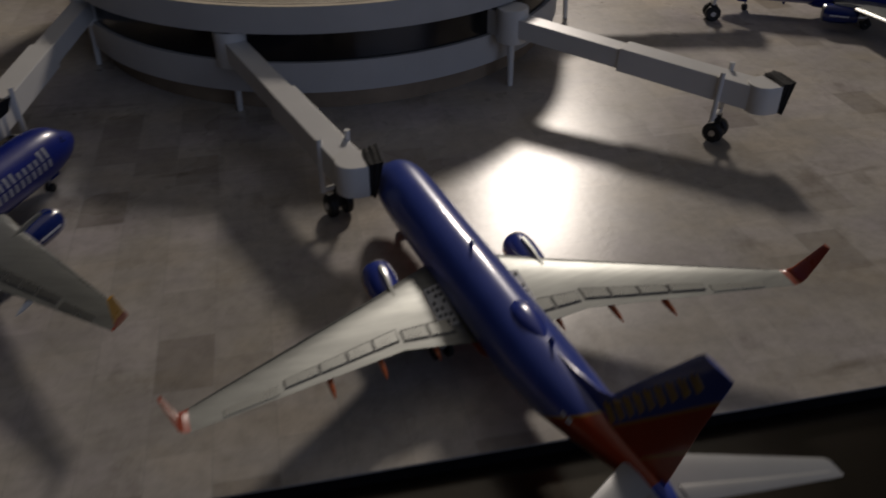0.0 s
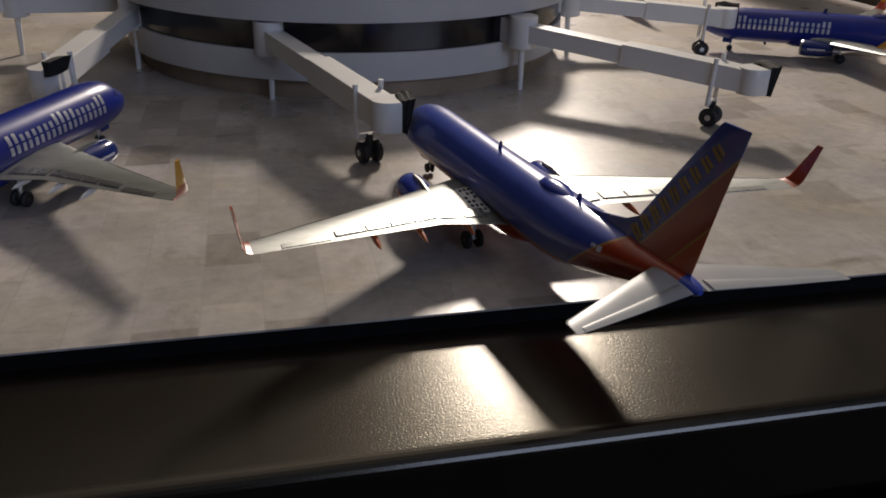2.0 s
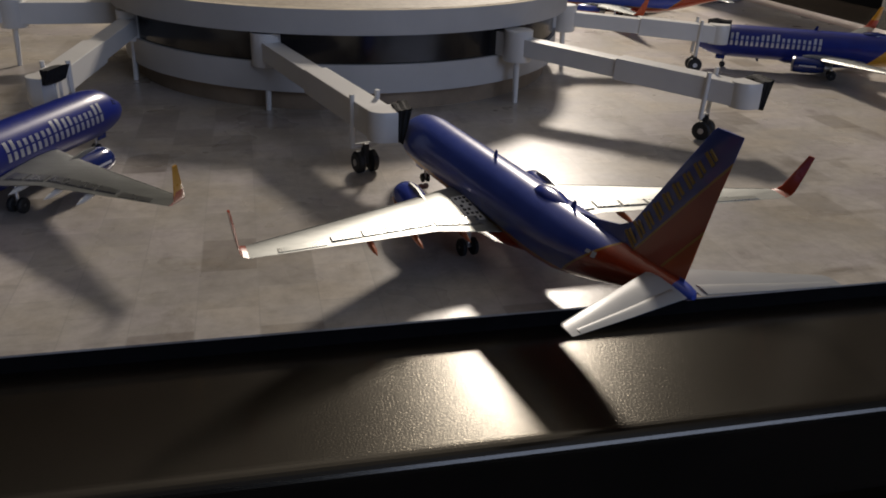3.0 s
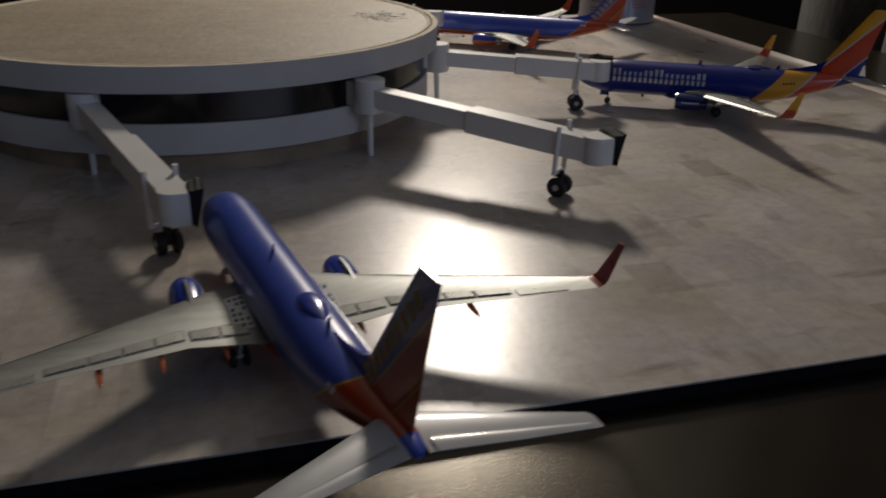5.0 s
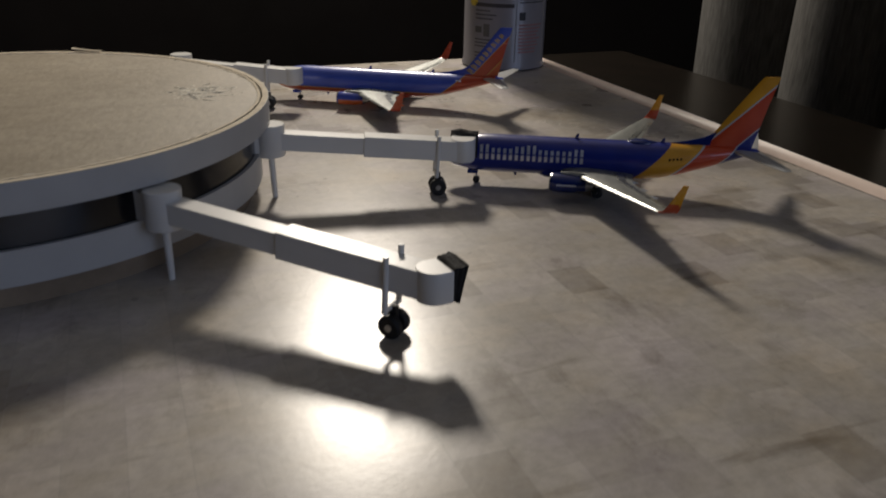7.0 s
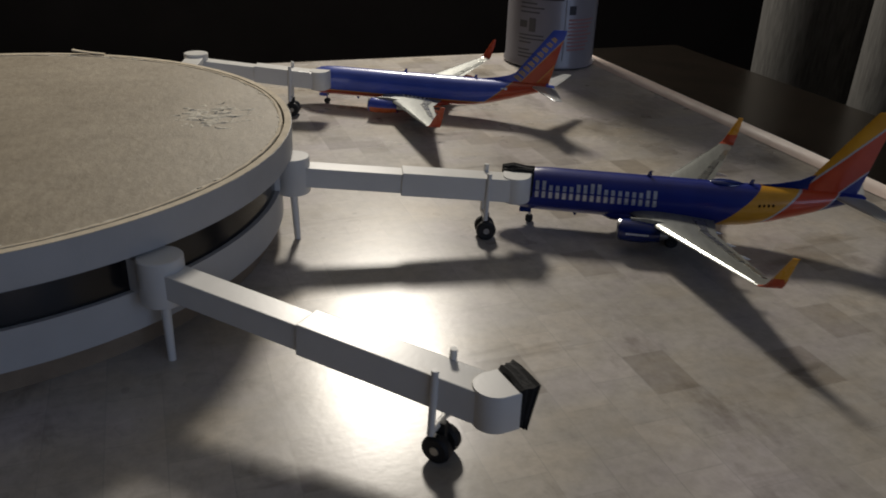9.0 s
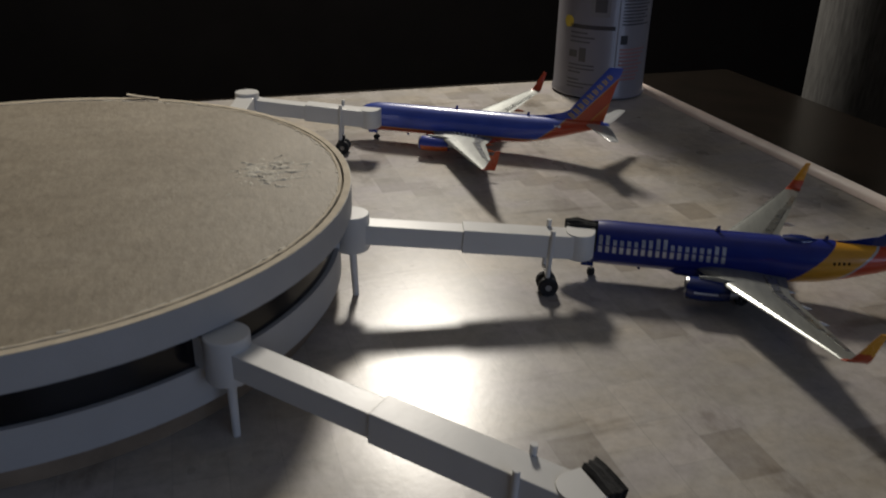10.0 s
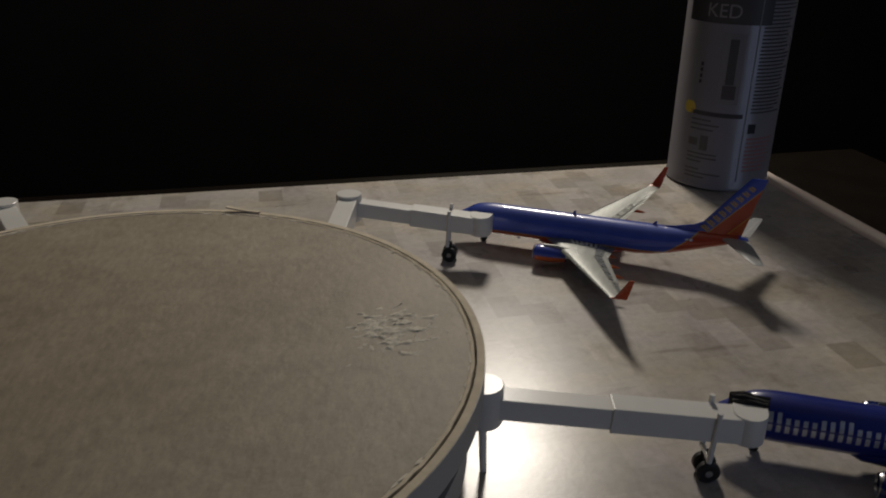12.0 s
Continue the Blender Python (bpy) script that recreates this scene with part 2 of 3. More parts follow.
APRON, DESK, ROOF, CLOTH = printed_apron(), desk_lacquer(), grey_board_roof(), cloth()
BOARD_EDGE = worn("black_foam_board_edge", (0.004, 0.004, 0.005), 0.85, 0.3, 200, spec=0.15)
TORN = worn("torn_board_fibre", (0.64, 0.60, 0.51), 0.9, 0.15, 300, 0.3, 900, spec=0.2)
RING = worn("pale_board_rim", (0.64, 0.56, 0.43), 0.8, 0.15, 150, 0.4, 700, spec=0.2)
MARGIN = worn("bare_paper_margin", (0.70, 0.57, 0.49), 0.4, 0.08, 60)
# The room's darkness is put into this near-black colour; the lamp reaches the walls.
WALL_AS_UNLIT = worn("wall_darkened_as_unlit", (0.0052, 0.0044, 0.0044), 0.9, 0.2, 6, 0.2, 60, spec=0.1)
# Kept pale on purpose: the unseen ceiling serves as a reflector filling the shadows.
BOUNCE_CEILING = worn("pale_bounce_ceiling", (0.55, 0.54, 0.52), 0.9, 0.06, 5, 0.2, 80, spec=0.1)
FLOOR_DARK = worn("dark_carpet", (0.03, 0.028, 0.026), 0.95, 0.3, 20, 0.4, 300)
# White print darkened to grey: the can's shade is put into the colour.
CAN_SHADED_WHITE = worn("can_shaded_white_print", (0.225, 0.216, 0.235), 0.35, 0.05, 60, coat=0.2)
CAN_GREY = mat("can_grey_print", (0.055, 0.055, 0.060), 0.4)
CAN_DARK = mat("can_dark_print", (0.025, 0.025, 0.03), 0.4)
CAN_PALE = mat("can_pale_print", (0.17, 0.17, 0.182), 0.4)
CAN_RED = mat("can_red_print", (0.30, 0.16, 0.16), 0.4)
CAN_YELLOW = mat("can_yellow_print", (0.55, 0.42, 0.06), 0.4)


# ---- mesh helpers ----
def part(name, bm, material, parent=None, label="", smooth=True, angle=35):
    me = bpy.data.meshes.new(name)
    bmesh.ops.recalc_face_normals(bm, faces=bm.faces)
    bm.to_mesh(me)
    bm.free()
    me.materials.append(material)
    if smooth:
        me.polygons.foreach_set("use_smooth", [True] * len(me.polygons))
        me.set_sharp_from_angle(angle=radians(angle))
    ob = new(name, me)
    if parent:
        ob.parent = parent
    return tagged(ob, label)


def thing(name, m=Matrix(), **tags):
    ob = new(name)
    ob.empty_display_size = 0.02
    ob.matrix_basis = m
    return tagged(ob, **tags)


def loft(rings, close=True, caps=True):
    """A skin through rings of points, each ring closed in itself."""
    bm = bmesh.new()
    rows = [[bm.verts.new(p) for p in ring] for ring in rings]
    n = len(rows[0])
    for a, b in zip(rows, rows[1:]):
        for i in range(n if close else n - 1):
            j = (i + 1) % n
            bm.faces.new((a[i], a[j], b[j], b[i]))
    if caps:
        bm.faces.new(rows[0])
        bm.faces.new(rows[-1])
    return bm


def turned(profile, segs=32, caps=False):
    """A body turned about z from (radius, height) pairs."""
    return loft([[(r * math.cos(2 * math.pi * i / segs), r * math.sin(2 * math.pi * i / segs), h) for i in range(segs)] for r, h in profile], True, caps)


def box(bm, size, m=Matrix(), bevel=0.0, steps=2):
    made = bmesh.ops.create_cube(bm, size=1.0, matrix=m @ Matrix.Diagonal((*size, 1)))
    if bevel:
        edges = list({e for v in made["verts"] for e in v.link_edges})
        bmesh.ops.bevel(bm, geom=edges, offset=bevel, segments=steps, affect="EDGES", profile=0.6)
    return bm


def rod(bm, a, b, r, segs=12, r2=None):
    a, b = Vector(a), Vector(b)
    m = Matrix.Translation((a + b) / 2) @ (b - a).to_track_quat("Z", "Y").to_matrix().to_4x4()
    bmesh.ops.create_cone(bm, cap_ends=True, segments=segs, radius1=r, radius2=r if r2 is None else r2, depth=(b - a).length, matrix=m)
    return bm


def boxed(size, m=Matrix(), bevel=0.0, steps=2):
    return box(bmesh.new(), size, m, bevel, steps)


def rodded(a, b, r, segs=12, r2=None):
    return rod(bmesh.new(), a, b, r, segs, r2)


def slab_ring(r0, r1, z0, z1, segs=128):
    """A round band with a flat top and bottom."""
    return turned([(r0, z0), (r1, z0), (r1, z1), (r0, z1), (r0, z0)], segs)


# ---- the room ----
def wall(name, size, at, material, label=""):
    ob = part(name, boxed(size), material, None, label, smooth=False)
    ob.location = at
    return tagged(ob, kind="structure")


wall("floor", (4.4, 4.4, 0.1), (0.2, 0.1, -0.80), FLOOR_DARK, "dark carpeted room floor under the desk")
wall("ceiling", (4.4, 4.4, 0.1), (0.2, 0.1, 1.75), BOUNCE_CEILING, "unseen pale ceiling added to bounce lamplight into the shadows")
wall("wall_north", (4.4, 0.1, 2.45), (0.2, 2.25, 0.475), WALL_AS_UNLIT, "wall behind the desk, coloured near-black to look unlit")
wall("wall_east", (0.1, 4.2, 2.45), (2.35, 0.1, 0.475), WALL_AS_UNLIT, "side wall coloured near-black to look unlit")
wall("wall_west", (0.1, 4.2, 2.45), (-1.95, 0.1, 0.475), WALL_AS_UNLIT, "side wall coloured near-black to look unlit")
# Unseen wall; its opening is added to let the fill lamp through.
south = bmesh.new()
for sx, sz, x, z in ((2.25, 2.45, -0.875, 0.475), (0.55, 2.45, 2.125, 0.475), (1.6, 1.05, 1.05, -0.225), (1.6, 0.3, 1.05, 1.55)):
    box(south, (sx, 0.1, sz), pose(x, -2.05, z))
tagged(part("wall_south", south, WALL_AS_UNLIT, None, "unseen near-black wall with an opening for the fill lamp", smooth=False), kind="structure")

# ---- desk and apron board ----
FRONT, BACK, RIGHT, LEFT = 0.137, 0.793, 0.497, -0.42
BOARD = 0.0055
desk = thing("desk", pose(0, 0, -BOARD), label="black speckled glossy desk under the airport model", category="desk")
top = boxed((1.37, 0.739, 0.030), pose(-0.05, 0.4545, -0.015), 0.005, 9)
part("desk_top", top, DESK, desk, smooth=False)
for dx in (-0.68, 0.58):
    for dy in (0.13, 0.77):
        part("leg", boxed((0.05, 0.05, 0.72), pose(dx, dy, -0.389), 0.004), DESK, desk, smooth=False)
# Two panels added below the desk top to block and hide the lamplit floor.
part("side_light_block", boxed((0.018, 0.62, 0.66), pose(0.60, 0.45, -0.36), 0.002), DESK, desk, smooth=False)
part("back_light_block", boxed((1.20, 0.018, 0.66), pose(-0.05, 0.79, -0.36), 0.002), DESK, desk, smooth=False)
apron = thing("apron_board", label="foam board printed with pale concrete airport slabs, on the desk", category="model base")
part("foam_core", boxed((RIGHT - LEFT, BACK - FRONT, BOARD - 0.0006), pose((RIGHT + LEFT) / 2, (FRONT + BACK) / 2, -BOARD / 2 - 0.0003)), BOARD_EDGE, apron, "black foam core", smooth=False)
part("printed_sheet", boxed((RIGHT - LEFT + 0.001, BACK - FRONT + 0.001, 0.0006), pose((RIGHT + LEFT) / 2, (FRONT + BACK) / 2, -0.0003)), APRON, apron, smooth=False)

curl = []
for k in range(7):
    f = k / 6
    x, z = RIGHT - 0.0085 + 0.0083 * f, 0.0004 + 0.0042 * f * f
    curl.append([(x, FRONT + 0.02, z * 0.3), (x, FRONT + 0.2, z * 0.8), (x, 0.5, z), (x, BACK - 0.03, z), (x, BACK, z * 0.6)])
part("curled_margin", loft(curl, False, False), MARGIN, apron, "pale bare paper margin curling up")

# ---- terminal ----
HUB = (0.0455, 0.4805)
ROOF_Z, ROOF_R = 0.0518, 0.1390
terminal = thing("round_terminal", pose(*HUB, 0), label="round white model terminal, grey board roof, black window band", category="terminal model")
part("base_ring", slab_ring(0.10, 0.1275, 0.0, 0.0102), TAN, terminal, "brown board base ring")
part("lower_wall", slab_ring(0.10, 0.1335, 0.0102, 0.0245), WHITE_CARD, terminal)
part("window_band", slab_ring(0.10, 0.1315, 0.0245, 0.0398), BLACK_BAND, terminal, "glossy black window band")
part("roof_fascia", slab_ring(ROOF_R - 0.0030, ROOF_R, 0.0398, ROOF_Z - 0.0002), WHITE_CARD, terminal)
part("soffit", slab_ring(0.10, ROOF_R - 0.0030, 0.0398, 0.0440), WHITE_CARD, terminal)
part("roof_rim", slab_ring(ROOF_R - 0.0030, ROOF_R - 0.0002, ROOF_Z - 0.0003, ROOF_Z), RING, terminal, "pale board rim")
part("roof_board", turned([(0.0, ROOF_Z - 0.0004), (0.06, ROOF_Z - 0.0004), (0.12, ROOF_Z - 0.0004), (ROOF_R - 0.0040, ROOF_Z - 0.0004), (ROOF_R - 0.0040, 0.0442)], 128), ROOF, terminal, "grey-brown pulp board")

# torn patch and curled sliver on the roof board
rnd = random.Random(5)
grid, side_n = [], 110
for i in range(side_n):
    row = []
    for k in range(side_n):
        u, v = 2 * i / (side_n - 1) - 1, 2 * k / (side_n - 1) - 1
        px, py = 0.1055 + 0.022 * u, -0.0085 + 0.025 * v
        rag = noise.turbulence((px * 150, py * 240, 4.0), 4, False)
        near = max(0.0, 1 - (u * u + v * v))
        rise = min(1.0, max(0.0, (rag + 0.95 * near - 0.62) * 1.9))
        pit = noise.noise((px * 420, py * 620, 1.0)) + 0.5 * noise.noise((px * 1100, py * 1500, 3.0))
        row.append((px, py, ROOF_Z - 0.0006 + rise * (0.00066 + 0.00030 * pit)))
    grid.append(row)
torn = loft(grid, False, False)
# lifted flakes and strips round the tear
for i in range(11):
    a, q = rnd.uniform(0, 2 * math.pi), rnd.uniform(0.15, 1.0) ** 0.6
    cx, cy = 0.1055 + 0.017 * q * math.cos(a), -0.0085 + 0.020 * q * math.sin(a)
    turn = radians(rnd.gauss(70, 35))
    length, width, lift = rnd.uniform(0.0020, 0.0056), rnd.uniform(0.0003, 0.0007), rnd.uniform(0.0001, 0.0006)
    rows = []
    for j in range(6):
        f = j / 5
        w = width * (0.35 + math.sin(math.pi * min(1, f + 0.15)))
        along, h = length * (f - 0.5), ROOF_Z - 0.0004 + lift * f * f
        rows.append([(cx + along * math.cos(turn) - y * math.sin(turn), cy + along * math.sin(turn) + y * math.cos(turn), h + z) for y, z in ((-w, 0), (0, 0.00025), (w, 0.0), (0, -0.0002))])
    strip = [[torn.verts.new(p) for p in r] for r in rows]
    for r0, r1 in zip(strip, strip[1:]):
        for j in range(4):
            torn.faces.new((r0[j], r0[(j + 1) % 4], r1[(j + 1) % 4], r1[j]))
    torn.faces.new(strip[-1])
# frayed edge where the board meets the rim
for i in range(170):
    a = rnd.uniform(0, 2 * math.pi) if i % 3 else rnd.gauss(-0.35, 0.5)
    r = ROOF_R - 0.0046 - abs(rnd.gauss(0, 0.0009))
    tilt = pose(r * math.cos(a), r * math.sin(a), ROOF_Z - 0.0004, rnd.uniform(-8, 8), rnd.uniform(-8, 8), math.degrees(a))
    w, l = rnd.uniform(0.0002, 0.0007), rnd.uniform(0.0008, 0.0034)
    ring = [tilt @ Vector((w * math.cos(k * math.pi / 3), l * math.sin(k * math.pi / 3), rnd.uniform(0.0001, 0.00025))) for k in range(6)]
    low = [Vector((p.x, p.y, ROOF_Z - 0.0008)) for p in ring]
    top_ring, low_ring = [torn.verts.new(p) for p in ring], [torn.verts.new(p) for p in low]
    torn.faces.new(top_ring)
    for k in range(6):
        torn.faces.new((top_ring[k], top_ring[(k + 1) % 6], low_ring[(k + 1) % 6], low_ring[k]))
tagged(part("torn_patch", torn, TORN, terminal, "rough torn board fibres"), kind="stuff")
bead = []
for i in range(181):
    a = 2 * math.pi * i / 180
    r = ROOF_R - 0.0046 + 0.0005 * noise.noise((40 * math.cos(a), 40 * math.sin(a), 0.3))
    h = ROOF_Z + 0.0003 * noise.noise((25 * math.cos(a), 25 * math.sin(a), 2.3))
    bead.append([((r + dr) * math.cos(a), (r + dr) * math.sin(a), z) for dr, z in ((-0.0012, ROOF_Z - 0.0006), (-0.0005, h), (0.0005, h), (0.0010, ROOF_Z - 0.0030))])
part("worn_bead", loft(bead, False, False), RING, terminal, "pale worn ridge along the roof's edge")
sliver = []
for k in range(9):
    a = radians(72.5 - 7.5 * k / 8)
    lift = 0.0016 * (1 - k / 8) ** 2
    sliver.append([((ROOF_R - 0.0028 + dr) * math.cos(a), (ROOF_R - 0.0028 + dr) * math.sin(a), ROOF_Z + 0.0002 + lift + dz) for dr, dz in ((0, 0), (0.0024, 0), (0.0024, 0.0007), (0, 0.0007))])
part("lifted_sliver", loft(sliver), RING, terminal)


# ---- jetways ----
def jetway(rotunda, cab, dock, label, with_bellows=True, wheel_back=0.0155, fold=1.0, flat=1.0, link_bearing=None):
    """A passenger bridge: rotunda on a leg, two telescoping tunnels, wheel column, cab and black bellows."""
    base = Vector((*rotunda, 0))
    way = Vector((*cab, 0)) - base
    length = way.length
    j = thing("jetway", Matrix.Translation(base) @ Matrix.Rotation(math.atan2(way.y, way.x), 4, "Z"), label=label, category="jetway model", group="jetways round the terminal")
    turn = math.atan2(way.y, way.x)
    z_top, drop = 0.0388, 0.0068
    part("rotunda", turned([(0.0, 0.0225), (0.0072, 0.0225), (0.0076, 0.0232), (0.0076, z_top - 0.0004), (0.0072, z_top), (0, z_top)], 32), WHITE, j)
    part("support_leg", rodded((0.001, -0.001, 0), (0, 0, 0.0226), 0.0014, 14, 0.0017), WHITE, j)
    to_hub = Vector((*HUB, 0)) - base
    reach = max(0.004, to_hub.length - 0.1320)
    link_dir = math.atan2(to_hub.y, to_hub.x) - turn
    if link_bearing is not None:
        way_in = Vector((math.cos(radians(link_bearing)), math.sin(radians(link_bearing)), 0))
        along = to_hub.dot(way_in)
        reach = along - math.sqrt(max(0.0, along ** 2 - to_hub.length ** 2 + 0.132 ** 2))
        link_dir = radians(link_bearing) - turn
    width = 0.0112
    link = boxed((reach + 0.004, width, 0.0122), Matrix.Rotation(link_dir, 4, "Z") @ pose(reach / 2, 0, 0.0308), 0.0004)
    part("link_corridor", link, WHITE, j, smooth=False)
    slope = math.atan2(drop, length)
    tilt = Matrix.Translation((0, 0, z_top - 0.0076)) @ Matrix.Rotation(slope, 4, "Y")
    mid = length * 0.48
    part("inner_tunnel", boxed((mid + 0.004, 0.0092, 0.0088), tilt @ pose(mid / 2 + 0.002, 0, -0.0005), 0.00035), WHITE, j, smooth=False)
    part("outer_tunnel", boxed((length - mid, 0.0106, 0.0106), tilt @ pose((length + mid) / 2, 0, -0.0005), 0.00035), WHITE, j, smooth=False)
    xw = length - wheel_back
    zc = z_top - 0.0070 - drop * xw / length
    column = thing("wheel_column")
    column.parent = j
    part("post", rodded((xw - 0.0010, 0.0052, 0.0105), (xw, 0.0056, zc + 0.0074), 0.0011), WHITE, column)
    part("post", rodded((xw - 0.0010, -0.0052, 0.0105), (xw, -0.0056, zc + 0.0068), 0.0011), WHITE, column)
    part("crossbar", rodded((xw - 0.0010, -0.0058, 0.0112), (xw - 0.0010, 0.0058, 0.0112), 0.0010), WHITE, column)
    yoke = boxed((0.0030, 0.0024, 0.0085), pose(xw, 0, 0.0078), 0.0004)
    part("yoke", yoke, RUBBER, column, "black wheel yoke")
    for side in (-1, 1):
        prof = [(0.0016, -0.0016), (0.0036, -0.0017), (0.0045, -0.0010), (0.0045, 0.0010), (0.0036, 0.0017), (0.0016, 0.0016)]
        tyre = turned(prof, 24, True)
        bmesh.ops.transform(tyre, matrix=pose(xw, side * 0.0030, 0.0045, 90, 0, 0), verts=tyre.verts)
        part("wheel", tyre, RUBBER, column, "black rubber wheel")
        part("hub_cap", rodded((xw, side * 0.0042, 0.0045), (xw, side * 0.0049, 0.0045), 0.0014), METAL, column)
    zt = z_top - drop - 0.0020
    zb = zt - 0.0118
    aim = math.atan2(dock[1], dock[0]) - turn
    outline = []
    for k in range(17):
        a = math.pi / 2 + math.pi * k / 16
        outline.append((0.0064 * math.cos(a), 0.0064 * math.sin(a)))
    outline += [(0.0044, -0.0064), (0.0044, 0.0064)]
    cab_m = Matrix.Translation((length, 0, 0)) @ Matrix.Rotation(aim, 4, "Z")
    cab_bm = loft([[cab_m @ Vector((x * q, y * q, z)) for x, y in outline] for q, z in ((0.97, zb), (1, zb + 0.0004), (1, zt - 0.0004), (0.97, zt))])
    part("cab", cab_bm, WHITE, j, "white round-backed cab")
    if with_bellows:
        wob = random.Random(int(1000 * rotunda[0]))
        rings = []
        for k in range(6):
            d, mid_z = 0.0042, zt + 0.0010 + 0.0060 * (1 - flat) - 0.0066 * fold * flat
            puff = fold * (0.9 + 0.07 * (k % 2) + 0.03 * k)
            rings.append([cab_m @ Vector((d + 0.0007 * k * (1 + 0.45 * sz) + wob.uniform(-3e-4, 3e-4), 0.0066 * puff * sy, mid_z + 0.0066 * puff * flat * sz + wob.uniform(-3e-4, 3e-4))) for sy, sz in ((-1, -0.9), (-0.3, -1), (0.4, -1), (1, -0.85), (1, 0.2), (1, 0.95), (0.3, 1.08), (-0.4, 1.0), (-1, 0.98), (-1, 0))])
        part("bellows", loft(rings), BELLOWS, j, "crumpled black foam bellows", angle=20)
    return j


jetway((-0.0072, 0.3605), (0.0330, 0.2460), (1.0, 0.05), "white jetway docked to the nose of the blue and red airliner")
jetway((0.1228, 0.3615), (0.2048, 0.2752), (1.0, 0.12), "white jetway standing free with black bellows at its cab")
jetway((0.1803, 0.4475), (0.2762, 0.4225), (0.48, 0.88), "white jetway docked to the deep blue airliner with a striped tail", wheel_back=0.013)
jetway((0.1555, 0.6625), (0.2300, 0.6355), (0.51, 0.86), "white jetway on a long link to the far airliner", with_bellows=False, wheel_back=0.018, link_bearing=-105)
jetway((-0.0780, 0.4320), (-0.1010, 0.3130), (0.9, -0.43), "white jetway docked to the deep blue airliner beside the terminal", fold=0.95, flat=0.5)
jetway((-0.1480, 0.4740), (-0.2350, 0.4520), (-1.0, -0.3), "white jetway on a long link, standing free beside the terminal", wheel_back=0.02)
jetway((-0.0400, 0.6850), (-0.0900, 0.7450), (-0.7, 0.7), "white jetway on a long link behind the terminal", wheel_back=0.02)

# ---- airliners ----
MM = 0.001


def at(s, y, z):
    """A place on the airliner: from the nose backwards, to port and up, in millimetres."""
    return Vector(((108.0 - s) * MM, y * MM, z * MM))


BODY = ((0.2, 0.35, 15.4, 14.4), (1, 1.7, 17.0, 12.7), (3, 3.4, 18.6, 11.2), (6, 5.2, 20.3, 9.8), (9, 6.6, 22.4, 8.8), (12, 7.6, 24.5, 8.1),
        (15, 8.3, 25.8, 7.6), (19, 8.9, 26.6, 7.2), (24, 9.3, 27.0, 7.0), (30, 9.4, 27.0, 7.0), (48, 9.4, 27.0, 7.0), (70, 9.4, 27.0, 6.9), (95, 9.4, 27.0, 7.0),
        (106, 9.4, 27.0, 7.3), (114, 9.2, 27.0, 8.3), (124, 8.5, 27.0, 10.8), (136, 6.9, 27.0, 14.7), (146, 5.0, 26.9, 18.3), (154, 3.3, 26.6, 21.1),
        (159, 2.3, 26.3, 22.6), (161.5, 1.7, 25.9, 23.1), (162.6, 0.7, 25.2, 23.8))


def body_at(s):
    for a, b in zip(BODY, BODY[1:]):
        if a[0] <= s <= b[0]:
            f = (s - a[0]) / (b[0] - a[0])
            return [p + (q - p) * f for p, q in zip(a, b)][1:]
    return BODY[-1][1:]


def skin(s, deg, out=0.0):
    """A place on the body's skin; deg goes from the crown (0) to port (90) and the keel (180)."""
    w, t, b = body_at(s)
    a = radians(deg)
    return at(s, (w + out) * math.sin(a), (t + b) / 2 + ((t - b) / 2 + out) * math.cos(a))


def aerofoil(le, te, y, z, thick, lean=0.0):
    """A closed wing section; lean moves it from lying flat (0) to upright (1)."""
    prof = ((0, 0), (0.04, 0.32), (0.14, 0.5), (0.35, 0.56), (0.6, 0.42), (0.82, 0.2), (1, 0.02), (1, -0.02), (0.7, -0.16), (0.35, -0.34), (0.12, -0.34), (0.03, -0.22))
    out = []
    for u, v in prof:
        h = v * thick
        out.append(at(le + (te - le) * u, y - h * lean * (1 if y > 0 else -1), z + h * (1 - lean)))
    return out


def wing_top(u, y):
    """The height of the wing's upper skin, u from leading (0) to trailing edge (1), and its s."""
    y = abs(y)
    if y < 28:
        f = (y - 9) / 19
        le, te, z, t = 55 + 11.5 * f, 92 - 1.0 * f, 11.5 + 1.8 * f, 4.2 - 1.4 * f
    else:
        f = (y - 28) / 58
        le, te, z, t = 66.5 + 33.0 * f, 91 + 16.0 * f, 13.3 + 5.9 * f, 2.8 - 1.9 * f
    v = float(np.interp(u, (0, 0.04, 0.14, 0.35, 0.6, 0.82, 1), (0, 0.32, 0.5, 0.56, 0.42, 0.2, 0.02)))
    return le + (te - le) * u, z + v * t


def plate(corners, thick):
    """A thin raised plate over corners given as (u, y) on the wing."""
    low, high = [], []
    for u, y in corners:
        s, z = wing_top(u, y)
        low.append(at(s, y, z - 0.05))
        high.append(at(s, y, z + thick))
    return loft([low, high])


